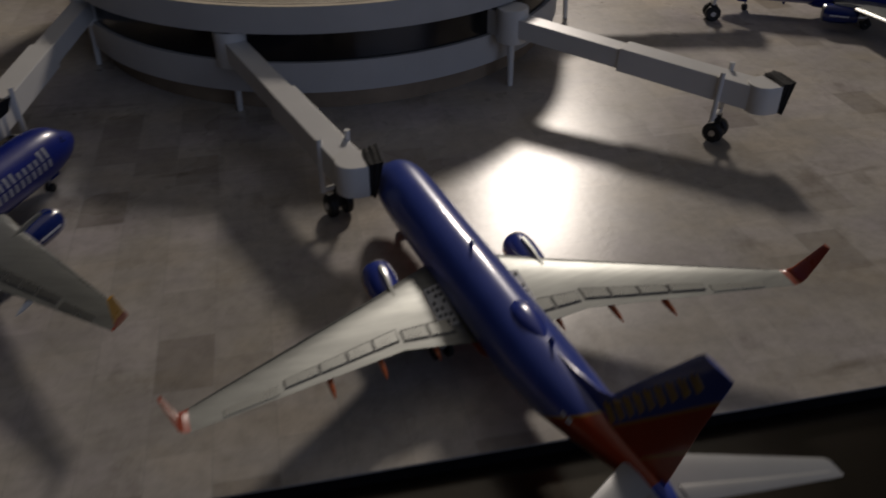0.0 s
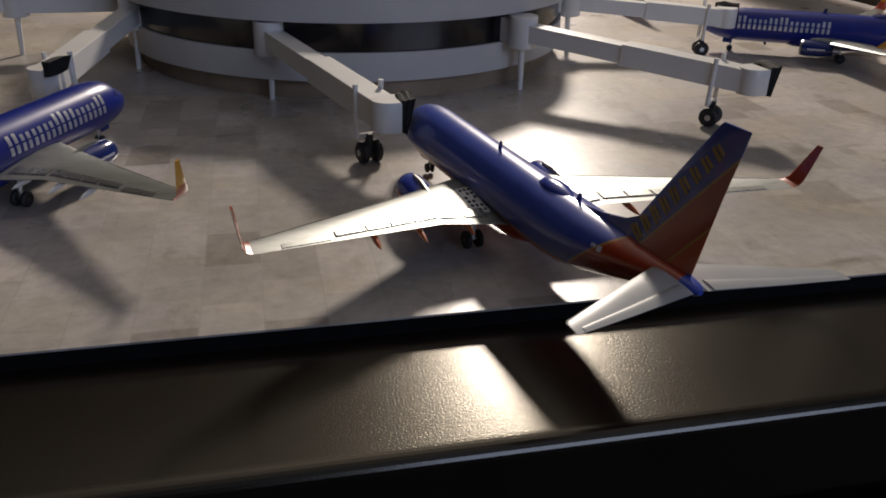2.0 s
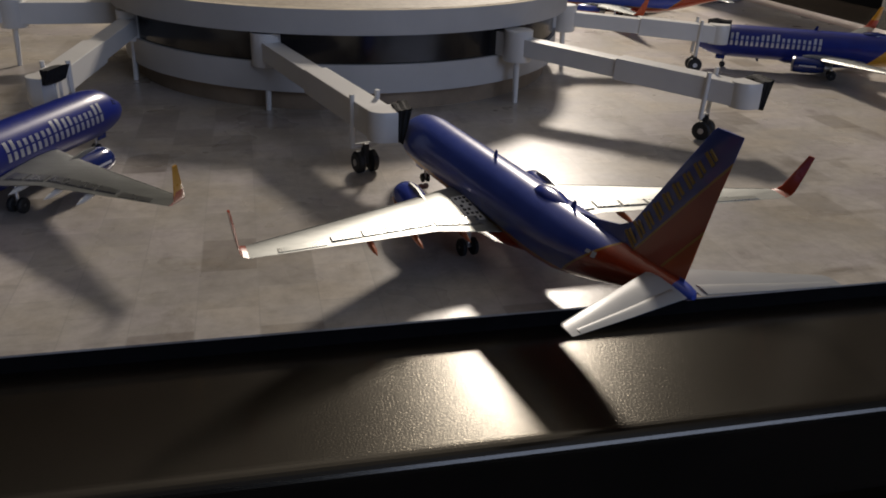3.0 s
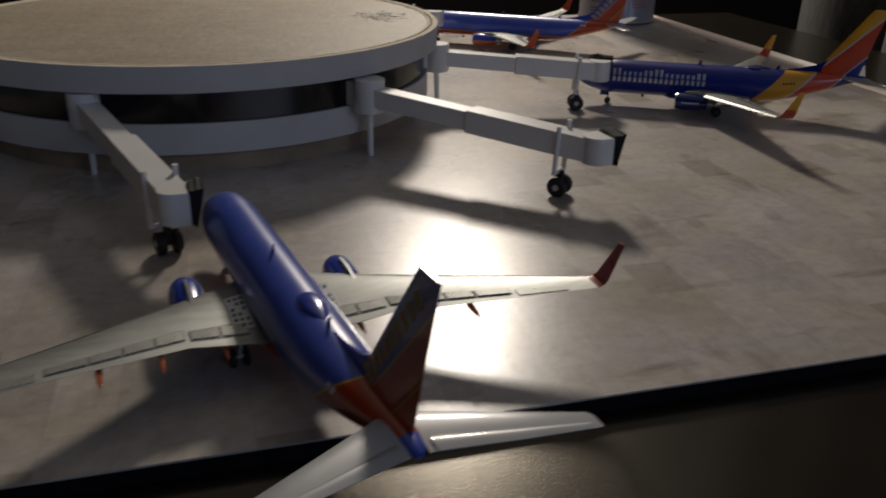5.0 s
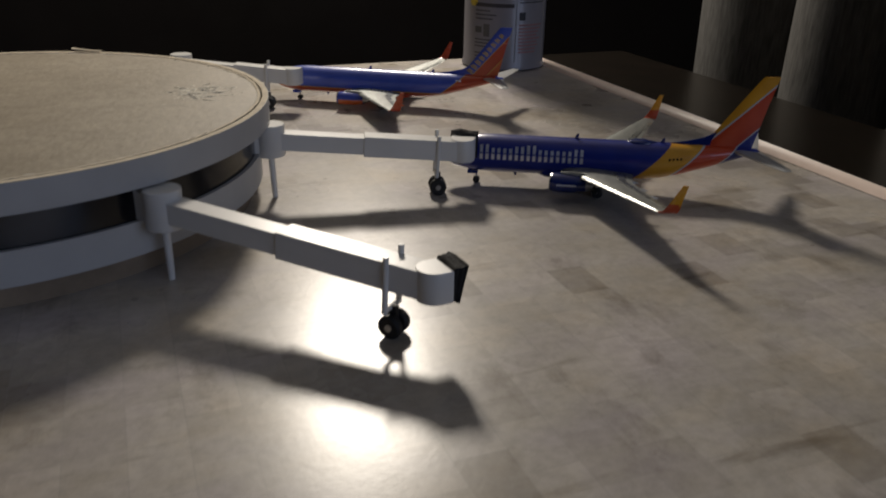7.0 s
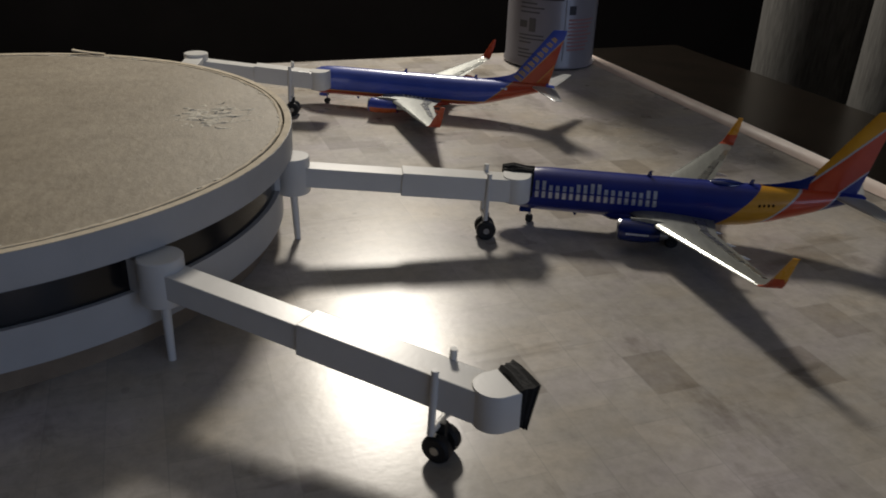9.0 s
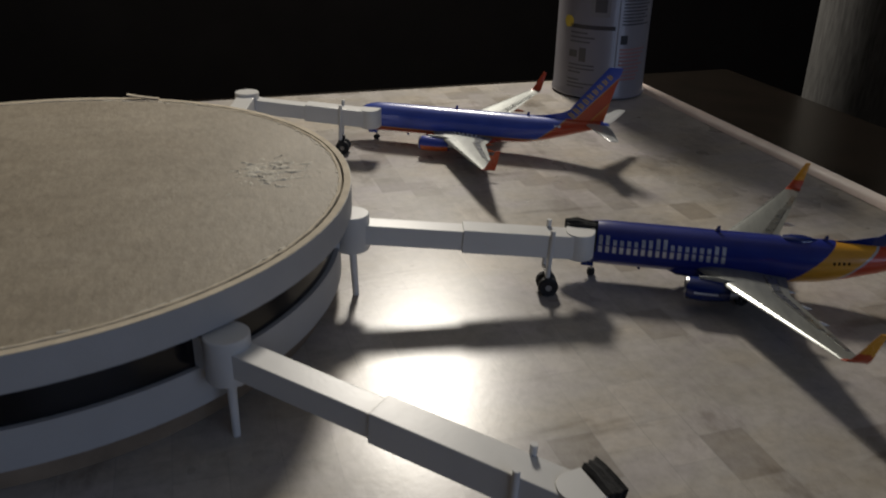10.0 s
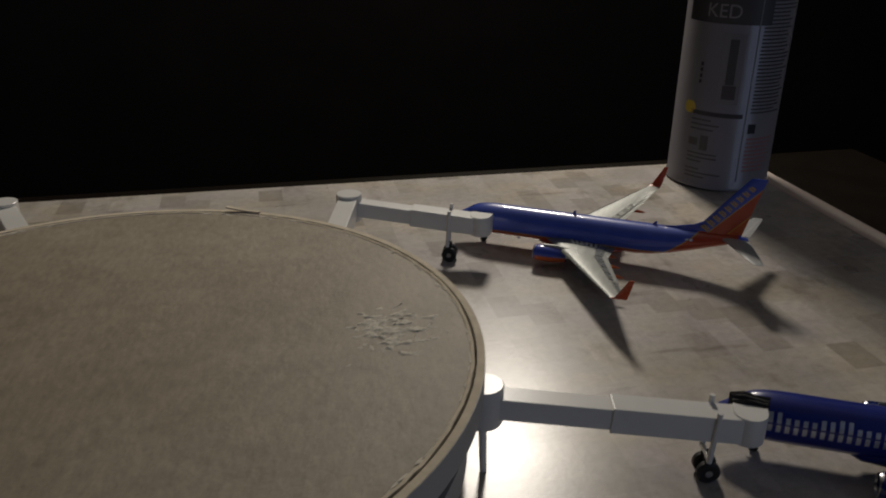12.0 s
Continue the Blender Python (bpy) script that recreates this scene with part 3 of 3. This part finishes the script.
def airliner(livery, m, label, dome_on_crown=True, wing_set=Matrix()):
    paint = CANYON if livery == "canyon" else HEART
    blue = BLUE_PAINT if livery == "canyon" else DEEP_BLUE
    tip_mat = RED_PAINT if livery == "canyon" else YELLOW_PAINT
    fairing = ORANGE_PAINT if livery == "canyon" else FAIRING_WHITE
    plane = thing("airliner", m, label=label, category="model airliner", group="model airliners at the gates")
    stations = []
    for a, b in zip(BODY, BODY[1:]):
        k = max(1, round((b[0] - a[0]) / 6))
        stations += [a[0] + (b[0] - a[0]) * i / k for i in range(k)]
    stations.append(BODY[-1][0])
    part("fuselage", loft([[skin(s, 360 * i / 40) for i in range(40)] for s in stations]), paint, plane)
    belly = []
    for s, w, z0, z1 in ((50, 3, 7.4, 9.5), (55, 7.6, 5.9, 11.5), (64, 9.0, 5.3, 13), (82, 9.2, 5.2, 13), (93, 8.0, 5.8, 12), (101, 3, 7.4, 9.5)):
        belly.append([at(s, w * math.cos(a), (z0 + z1) / 2 + (z1 - z0) / 2 * math.sin(a)) for a in (2 * math.pi * i / 20 for i in range(20))])
    part("belly_fairing", loft(belly), paint, plane)

    # cockpit glazing
    for side in (-1, 1):
        for d0, d1, s0, s1 in ((4, 30, 9.2, 12.0), (33, 52, 9.6, 13.2), (54, 66, 10.6, 14.0)):
            quad = [skin(s0 + (0.8 if d0 > 30 else 0), side * d0, 0.06), skin(s0 + 0.8, side * d1, 0.06), skin(s1 + 0.4, side * d1, 0.06), skin(s1 - 0.3, side * d0, 0.06)]
            inner = [p - Vector((0, 0, 0.0003)) for p in quad]
            part("cockpit_window", loft([inner, quad]), GLASS_DARK, plane, smooth=False)

    # dorsal fin and fin
    fin = [[at(le + (te - le) * u, v * th, z) for u, v in ((0, 0), (0.08, 0.6), (0.3, 1), (0.6, 0.8), (1, 0.08), (1, -0.08), (0.6, -0.8), (0.3, -1), (0.08, -0.6))]
           for z, le, te, th in ((25.5, 133.5, 158.5, 1.35), (32, 138, 160, 1.2), (47, 148.3, 163.2, 0.9), (61.8, 158.6, 166.9, 0.55), (62.8, 159.6, 167.1, 0.3))]
    part("fin", loft(fin), paint, plane)
    dorsal = [[at(s, 1.0 * q, 26.4), at(s + 1.5, 0.45 * q, z), at(s + 1.5, -0.45 * q, z), at(s, -1.0 * q, 26.4)] for s, z, q in ((115, 26.9, 0.3), (124, 28.3, 0.7), (133, 30.6, 0.9), (140, 34.6, 1.0))]
    part("dorsal_fin", loft(dorsal), blue, plane)

    for side in (-1, 1):
        # wing, winglet, panels; wing_set seats the wing unit on the body
        wing = part("wing", loft([aerofoil(le, te, side * y, z, t) for y, le, te, z, t in ((5, 52, 92.3, 11.2, 4.4), (9, 55, 92, 11.5, 4.2), (28, 66.5, 91, 13.3, 2.8), (57, 83.0, 99.0, 16.25, 1.7), (86, 99.5, 107.0, 19.2, 0.9))]), WING_GREY, plane, "pale grey painted wing")
        wing.matrix_basis = wing_set
        rings = [aerofoil(le, te, side * y, z, t, lean) for y, z, le, te, t, lean in ((86.0, 19.2, 99.5, 107.0, 0.9, 0.05), (87.6, 19.9, 100.7, 107.4, 0.8, 0.4), (88.5, 21.4, 102.1, 107.9, 0.75, 0.8), (89.6, 27.2, 105.1, 109.2, 1.1, 1), (90.7, 33.2, 108.1, 110.4, 0.8, 1))]
        part("winglet", loft(rings), tip_mat, wing, "red winglet" if livery == "canyon" else "yellow and red winglet")
        if livery != "canyon":
            lower = [aerofoil(le - 0.15, te + 0.15, side * y, z, t + 0.25, lean) for y, z, le, te, t, lean in ((86.0, 19.2, 99.5, 107.0, 0.9, 0.05), (87.6, 19.9, 100.7, 107.4, 0.8, 0.4), (88.5, 21.4, 102.1, 107.9, 0.75, 0.8), (89.0, 24.2, 103.7, 108.6, 0.85, 1))]
            part("winglet_foot", loft(lower), RED_PAINT, wing)
        for y0, y1 in ((12, 19), (20, 27.2), (29, 36), (36.8, 44), (44.8, 52), (53, 62)):
            u0, u1 = (0.74, 0.87) if y0 < 28 else (0.70, 0.85)
            part("panel_gap", plate([(u0 - 0.022, side * (y0 - 0.35)), (u0 - 0.022, side * (y1 + 0.35)), (u1 + 0.022, side * (y1 + 0.35)), (u1 + 0.022, side * (y0 - 0.35))], 0.12), GAP_GREY, wing, "dark panel outline", smooth=False)
            part("spoiler_panel", plate([(u0, side * y0), (u0, side * y1), (u1, side * y1), (u1, side * y0)], 0.34), WING_PANEL, wing, smooth=False)
        part("aileron_panel", plate([(0.74, side * 64), (0.74, side * 78), (0.94, side * 78), (0.94, side * 64)], 0.16), WING_PANEL, wing, smooth=False)
        part("slat", plate([(0.02, side * 30), (0.02, side * 84), (0.10, side * 84), (0.08, side * 30)], 0.10), WING_PANEL, wing, smooth=False)
        if livery == "canyon":
            part("root_panel", plate([(0.34, side * 9.6), (0.34, side * 15.5), (0.80, side * 15.5), (0.80, side * 9.6)], 0.30), ROOT_WHITE, wing, "white wing root panel with dark spots", smooth=False)
            dots = bmesh.new()
            for a in range(6):
                for b in range(3):
                    if (a + b) % 4 != 3:
                        u, y = 0.39 + 0.075 * a, side * (10.8 + 1.7 * b)
                        s, z = wing_top(u, y)
                        box(dots, (0.0011, 0.0008, 0.0004), Matrix.Translation(at(s, y, z + 0.30)))
            tagged(part("root_spots", dots, DARK_DOT, wing, smooth=False), kind="stuff")
        for y, length in ((19, 15), (35.5, 14), (50.5, 12)):
            s0 = wing_top(0.62, y)[0]
            zf = wing_top(1.0, y)[1] - 1.2
            pod = [[at(s0 + length * f, side * y + 0.95 * q * math.cos(a), zf - 0.9 * f + 1.15 * q * math.sin(a)) for a in (2 * math.pi * i / 10 for i in range(10))] for f, q in ((0, 0.1), (0.2, 0.75), (0.5, 1), (0.8, 0.7), (1, 0.08))]
            part("flap_fairing", loft(pod), fairing, wing)

        # engine
        ye, ze, s0 = side * 24.2, 9.3, 50.5
        rings = []
        for f, r in ((0.0, 4.25), (0.02, 4.5), (0.08, 4.85), (0.3, 5.1), (0.6, 4.9), (0.85, 4.3), (1.0, 3.8)):
            rings.append([at(s0 + 18 * f, ye + r * 1.04 * math.cos(a), ze + max(r * math.sin(a), -r * 0.86)) for a in (2 * math.pi * i / 28 for i in range(28))])
        back = [[at(s0 + 17.5, ye + 3.3 * math.cos(a), ze + 3.3 * math.sin(a)) for a in (2 * math.pi * i / 28 for i in range(28))]]
        front = [[at(s0 + 5, ye + 3.5 * math.cos(a), ze + 3.5 * math.sin(a)) for a in (2 * math.pi * i / 28 for i in range(28))], [at(s0 + 0.6, ye + 3.86 * math.cos(a), ze + max(3.86 * math.sin(a), -3.4)) for a in (2 * math.pi * i / 28 for i in range(28))]]
        engine = part("engine", loft(front + rings + back), blue if livery != "canyon" else BLUE_PAINT, plane, "blue engine pod")
        engine.matrix_basis = wing_set
        lip = [[at(s0 + ds, ye + r * math.cos(a), ze + max(r * math.sin(a), -r * 0.87)) for a in (2 * math.pi * i / 28 for i in range(28))] for ds, r in ((1.1, 4.78), (0.1, 4.52), (-0.25, 4.25), (0.1, 4.0), (0.8, 3.88))]
        part("inlet_lip", loft(lip, True, False), METAL, engine, "bare metal inlet lip")
        part("fan", rodded(at(s0 + 3.2, ye, ze), at(s0 + 3.6, ye, ze), 0.0036, 24), FAN_DARK, engine)
        part("exhaust", rodded(at(s0 + 16.5, ye, ze), at(s0 + 21.5, ye, ze - 0.3), 0.0030, 20, 0.0019), METAL, engine, "metal exhaust cone")
        if livery == "canyon":
            under = [[at(s0 + 18 * f, ye + (r + 0.08) * 1.04 * math.cos(a), ze + max((r + 0.08) * math.sin(a), -(r + 0.08) * 0.86)) for a in (math.pi + math.pi * i / 14 for i in range(15))] for f, r in ((0.07, 4.82), (0.3, 5.1), (0.6, 4.9), (0.85, 4.3), (0.99, 3.82))]
            part("lower_cowl", loft(under, False, False), ORANGE_PAINT, engine, "orange lower cowling")
        else:
            row = bmesh.new()
            for k in range(9):
                box(row, (0.0009, 0.0003, 0.0008), Matrix.Translation(at(s0 + 4.0 + 1.1 * k, ye + side * 5.28 * (1 - 0.0009 * k * k), ze + 0.4)))
            tagged(part("pale_marking", row, SILVER_MARK, engine, smooth=False), kind="stuff")
        pylon = [[at(s, ye - 0.7, z0), at(s, ye + 0.7, z0), at(s, ye + 0.4, z1), at(s, ye - 0.4, z1)] for s, z0, z1 in ((s0 + 5, 13.8, 15.2), (s0 + 12, 12.6, 15.6), (s0 + 22, 11.6, 14.2), (s0 + 30, 12.2, 13.4))]
        part("pylon", loft(pylon), WING_GREY, engine)

        # tail plane
        tail_plane = part("tail_plane", loft([aerofoil(le, te, side * y, z, t) for y, le, te, z, t in ((2, 148.6, 162.6, 24.6, 1.9), (20, 157.0, 166.6, 25.1, 1.3), (36.4, 164.6, 169.9, 25.6, 0.7), (37.2, 165.6, 169.9, 25.6, 0.4))]), STAB_WHITE, plane, "white tail plane")

        part("elevator", loft([aerofoil(le + 0.68 * (te - le), te + 0.15, side * y, z + 0.16 * t, 0.52 * t) for y, le, te, z, t in ((3.5, 149.3, 162.9, 24.65, 1.85), (20, 157.0, 166.6, 25.1, 1.3), (35, 163.9, 169.6, 25.55, 0.75))]), STAB_WHITE, tail_plane)

        # main gear
        gear = part("main_gear", rod(rodded(at(82, side * 14, 3), at(81, side * 13, 11.5), 0.0007), at(82, side * 11.2, 2.9), at(82, side * 16.8, 2.9), 0.0005), METAL, plane)
        for dy in (-2.0, 2.0):
            tyre = turned([(0.0010, -0.0008), (0.0022, -0.0009), (0.0028, -0.0005), (0.0028, 0.0005), (0.0022, 0.0009), (0.0010, 0.0008)], 20, True)
            bmesh.ops.transform(tyre, matrix=Matrix.Translation(at(82, side * 14 + dy, 2.8)) @ pose(0, 0, 0, 90, 0, 0), verts=tyre.verts)
            part("wheel", tyre, RUBBER, gear, "black rubber wheel")
    nose_gear = part("nose_gear", rodded(at(18.5, 0, 1.8), at(18.5, 0, 8.5), 0.0006), METAL, plane)
    for dy in (-1.0, 1.0):
        tyre = turned([(0.0006, -0.0005), (0.0013, -0.0006), (0.0018, -0.0003), (0.0018, 0.0003), (0.0013, 0.0006), (0.0006, 0.0005)], 18, True)
        bmesh.ops.transform(tyre, matrix=Matrix.Translation(at(18.5, dy, 1.8)) @ pose(0, 0, 0, 90, 0, 0), verts=tyre.verts)
        part("wheel", tyre, RUBBER, nose_gear, "black rubber wheel")
    for side in (-1, 1):
        part("gear_door", boxed((0.0055, 0.0003, 0.0022), Matrix.Translation(at(16.5, side * 1.7, 6.4)), 0.0001), blue, plane, smooth=False)

    # aerials and the dome on the crown
    for s, h in ((69, 2.6), (113, 2.4)):
        part("blade_aerial", loft([[at(s, 0.18, 26.9), at(s, -0.18, 26.9), at(s + 2.2, -0.18, 26.9), at(s + 2.2, 0.18, 26.9)], [at(s + 1.2, 0.1, 26.9 + h), at(s + 1.2, -0.1, 26.9 + h), at(s + 2.4, -0.1, 26.9 + h), at(s + 2.4, 0.1, 26.9 + h)]]), blue, plane, smooth=False)
    part("blade_aerial", loft([[at(38, 0.18, 7.1), at(38, -0.18, 7.1), at(40, -0.18, 7.1), at(40, 0.18, 7.1)], [at(39, 0.1, 5.2), at(39, -0.1, 5.2), at(40, -0.1, 5.2), at(40, 0.1, 5.2)]]), blue, plane, smooth=False)
    dome = [[at(s, w * math.cos(a), 26.2 + h * math.sin(a)) for a in (math.pi * i / 12 for i in range(13))] for s, w, h in ((96, 0.5, 0.7), (98, 2.8, 1.6), (101, 3.5, 2.1), (105, 3.4, 2.1), (109, 2.2, 1.5), (112, 0.4, 0.7))]
    if dome_on_crown:
        part("radome", loft(dome, False, False), blue, plane)

    # markings
    if livery == "canyon":
        for side in (-1, 1):
            row = bmesh.new()
            for k in range(9):
                z = 29.8 + 3.35 * k
                s = 138.4 + (z - 27) * 0.74
                th = float(np.interp(z, (25.5, 32, 47, 62), (1.35, 1.2, 0.9, 0.55)))
                lean = Matrix.Translation(at(s, side * th, z)) @ Matrix.Rotation(radians(-38), 4, "Y")
                hh = 4.9 - 0.18 * k
                box(row, (hh * MM, 0.00025, 0.0009), lean @ pose(0, 0, -0.0008))
                box(row, (hh * 0.8 * MM, 0.00025, 0.0008), lean @ pose(0, 0, 0.0006))
            tagged(part("gold_marking", row, GOLD, plane, "row of small gold bars", smooth=False), kind="stuff")
            flag = bmesh.new()
            for k in range(2):
                a = [skin(131 + 2.2 * k, side * 62, 0.05), skin(132.6 + 2.2 * k, side * 62, 0.05), skin(132.6 + 2.2 * k, side * (70 + 6 * k), 0.05), skin(131 + 2.2 * k, side * (70 + 6 * k), 0.05)]
                flag.faces.new([flag.verts.new(p) for p in a])
            part("pale_marking", flag, SILVER_MARK, plane, smooth=False)
    else:
        heights = (0.86, 0.66, 0.66, 0.80, 0.90, 0.66, 0.66, 0.66, 0.80)
        for side in (-1, 1):
            row = bmesh.new()
            for k, hgt in enumerate(heights):
                s0 = (20.5 if side > 0 else 24.0) + 6.1 * k
                low = 96.0
                cap = low - 52.0 * hgt
                split = low - 17.0
                pieces = [(u, u + 1.6, g0, g1) for u in (0.0, 3.0) for g0, g1 in ((low, split), (split - 3.5, cap))]
                for u0, u1, g0, g1 in pieces:
                    n = max(1, round(abs(g1 - g0) / 6))
                    lines = [[row.verts.new(skin(s0 + u, side * (g0 + (g1 - g0) * i / n), 0.13)) for i in range(n + 1)] for u in (u0, u1)]
                    for i in range(n):
                        row.faces.new((lines[0][i], lines[1][i], lines[1][i + 1], lines[0][i + 1]))
            tagged(part("pale_marking", row, WHITE_MARK, plane, "row of broken white bars", smooth=False), kind="stuff")
            seats = bmesh.new()
            for k in range(4):
                s0 = 117 + 1.9 * k
                seats.faces.new([seats.verts.new(skin(p, side * g, 0.05)) for p, g in ((s0, 72), (s0 + 1.0, 72), (s0 + 1.0, 80), (s0, 80))])
            tagged(part("cabin_windows", seats, GLASS_DARK, plane, smooth=False), kind="stuff")
    return plane


def parked(x, y, heading):
    return pose(x, y, 0.0, 0, 0, heading)


def seated(skew=0.0, roll=0.0, shift=0.0, span=1.0):
    """How the wing unit sits on the body: turned, rolled, moved back or forth, and its span."""
    root = Vector((0.028, 0, 0.013))
    return Matrix.Translation(root + Vector((shift, 0, 0))) @ pose(0, 0, 0, roll, 0, skew) @ Matrix.Diagonal((1, span, 1, 1)) @ Matrix.Translation(-root)


airliner("canyon", pose(0.0690, 0.1478, 0.0005, 1.7, 0, 101.6) @ Matrix.Translation((0.0021, 0, 0)) @ Matrix.Diagonal((1.072, 1.028, 1.028, 1)), "blue airliner with red belly and banded tail over the board's edge", wing_set=seated(-3.8, -1.2, 0.0, 0.975))
airliner("heart", parked(0.3725, 0.3932, 152.0) @ Matrix.Diagonal((1.032, 1.0, 1.03, 1)), "deep blue model airliner with yellow and red striped tail, docked", wing_set=seated(-3.6, 0, -0.0085))
airliner("canyon", parked(0.3240, 0.6140, 148.2) @ Matrix.Diagonal((1.09, 0.99, 0.97, 1)), "blue model airliner with red belly and tail beside a can", False, wing_set=seated(0, -1.5, -0.003))
airliner("heart", parked(-0.1215, 0.2160, 64.4) @ Matrix.Diagonal((1.045, 1.0, 1.0, 1)), "deep blue model airliner with white bars along its side, docked", wing_set=seated(0, 0, 0.004))


# ---- spray can ----
CAN_R, CAN_AT = 0.039, (0.4560, 0.7560, 0.0005)
can = thing("spray_can", pose(*CAN_AT, 0, 0, -11), label="white printed spray can standing on the apron board's corner", category="spray can")
part("body", turned([(CAN_R - 0.003, 0.0), (CAN_R, 0.0012), (CAN_R, 0.0035), (CAN_R - 0.0012, 0.0055), (CAN_R - 0.0012, 0.19), (CAN_R - 0.004, 0.197), (0.024, 0.207), (0.016, 0.212), (0, 0.212)], 64), CAN_SHADED_WHITE, can)
part("cap", turned([(0.030, 0.2005), (0.0305, 0.203), (0.0300, 0.235), (0.027, 0.240), (0, 0.240)], 48), CAN_GREY, can, "dark plastic cap")


def wrap(a0, a1, z0, z1, out=0.0002):
    """A printed patch round the can between two bearings (degrees) and two heights."""
    n = max(2, int((a1 - a0) / 3))
    rows = []
    for z in (z0, z1):
        rows.append([((CAN_R - 0.0012 + out) * math.cos(radians(a0 + (a1 - a0) * i / n)), (CAN_R - 0.0012 + out) * math.sin(radians(a0 + (a1 - a0) * i / n)), z) for i in range(n + 1)])
    return loft(rows, False, False)


def print_patch(name, material, spans, label="", out=0.0002):
    bm = bmesh.new()
    for a0, a1, z0, z1 in spans:
        piece = wrap(a0, a1, z0, z1, out)
        me = bpy.data.meshes.new("patch")
        piece.to_mesh(me)
        piece.free()
        bm.from_mesh(me)
        bpy.data.meshes.remove(me)
    part(name, bm, material, can, label)


rnd = random.Random(3)
print_patch("grey_heading_band", CAN_GREY, [(-172, -76, 0.122, 0.150)])


def heading(words, a_end, z0, height):
    """Raised-print letters wrapped round the can, ending at a bearing."""
    curve = bpy.data.curves.new("heading", "FONT")
    curve.body, curve.size, curve.align_x = words, height * 1.4, "RIGHT"
    holder = new("heading", curve)
    flat = bpy.data.meshes.new_from_object(holder.evaluated_get(bpy.context.evaluated_depsgraph_get()))
    bpy.data.objects.remove(holder)
    bm = bmesh.new()
    bm.from_mesh(flat)
    r = CAN_R - 0.0012 + 0.0004
    for v in bm.verts:
        a = radians(a_end) + v.co.x / r
        v.co = (r * math.cos(a), r * math.sin(a), z0 + v.co.y)
    part("heading_letters", bm, CAN_SHADED_WHITE, can, "white heading letters", smooth=False)


heading("KED", -108, 0.1262, 0.0095)
print_patch("dark_stripe", CAN_DARK, [(-150, -92, 0.0560, 0.0592)])
print_patch("yellow_badge", CAN_YELLOW, [(-152.5 - 7.5 * math.sqrt(1 - f * f), -152.5 + 7.5 * math.sqrt(1 - f * f), 0.0605 + 0.0050 * f - 0.0005, 0.0605 + 0.0050 * f + 0.0005) for f in (-0.8, -0.6, -0.4, -0.2, 0.0, 0.2, 0.4, 0.6, 0.8)], "round yellow badge")
print_patch("grey_picture", CAN_PALE, [(-123, -100, 0.066, 0.116)])
print_patch("picture_shade", CAN_GREY, [(-116, -107, 0.080, 0.112), (-118, -104, 0.0695, 0.0795)], out=0.0005)
print_patch("upright_mark", CAN_DARK, [(-145, -142, 0.079 + 0.0042 * k, 0.0815 + 0.0042 * k) for k in range(4)])
print_patch("small_print", CAN_GREY, [(-148, -148 + rnd.uniform(16, 46), z, z + 0.0011) for z in (0.052, 0.0485, 0.0450, 0.0265, 0.0235, 0.0205, 0.0145, 0.0115, 0.0085)])
print_patch("maker_mark", CAN_GREY, [(-148, -137, 0.0330, 0.0385), (-134, -125, 0.0300, 0.0410)])
print_patch("side_print", CAN_GREY, [(-84, -36 - rnd.uniform(0, 16), 0.060 + 0.0026 * k, 0.0611 + 0.0026 * k) for k in range(48)])
print_patch("side_red_print", CAN_RED, [(-84, -42 - rnd.uniform(0, 14), 0.016 + 0.0030 * k, 0.0175 + 0.0030 * k) for k in range(9)])
print_patch("side_mark", CAN_DARK, [(-84, -75, 0.0450, 0.0520)])
print_patch("side_edge", CAN_PALE, [(-89, -87.8, 0.008, 0.19)])

# ---- curtain beyond the desk ----
def curtain():
    rows = []
    n = 150
    for z in [-0.70 + 0.1 * k for k in range(20)]:
        row = []
        for i in range(n + 1):
            y = 0.28 + 0.60 * i / n
            fold = abs(math.sin((y - 0.28) * math.pi / 0.15)) ** 0.6
            row.append((0.80 - 0.075 * fold + 0.006 * math.sin(9 * y + 3 * z), y + 0.006 * math.sin(2.3 * z + 14 * y), z))
        rows.append(row)
    bm = loft(rows, False, False)
    ob = part("curtain", bm, CLOTH, None, "grey woven curtain hanging in deep folds beside the desk")
    mod = ob.modifiers.new("thick", "SOLIDIFY")
    mod.thickness = 0.002
    return tagged(ob, category="curtain")


curtain()
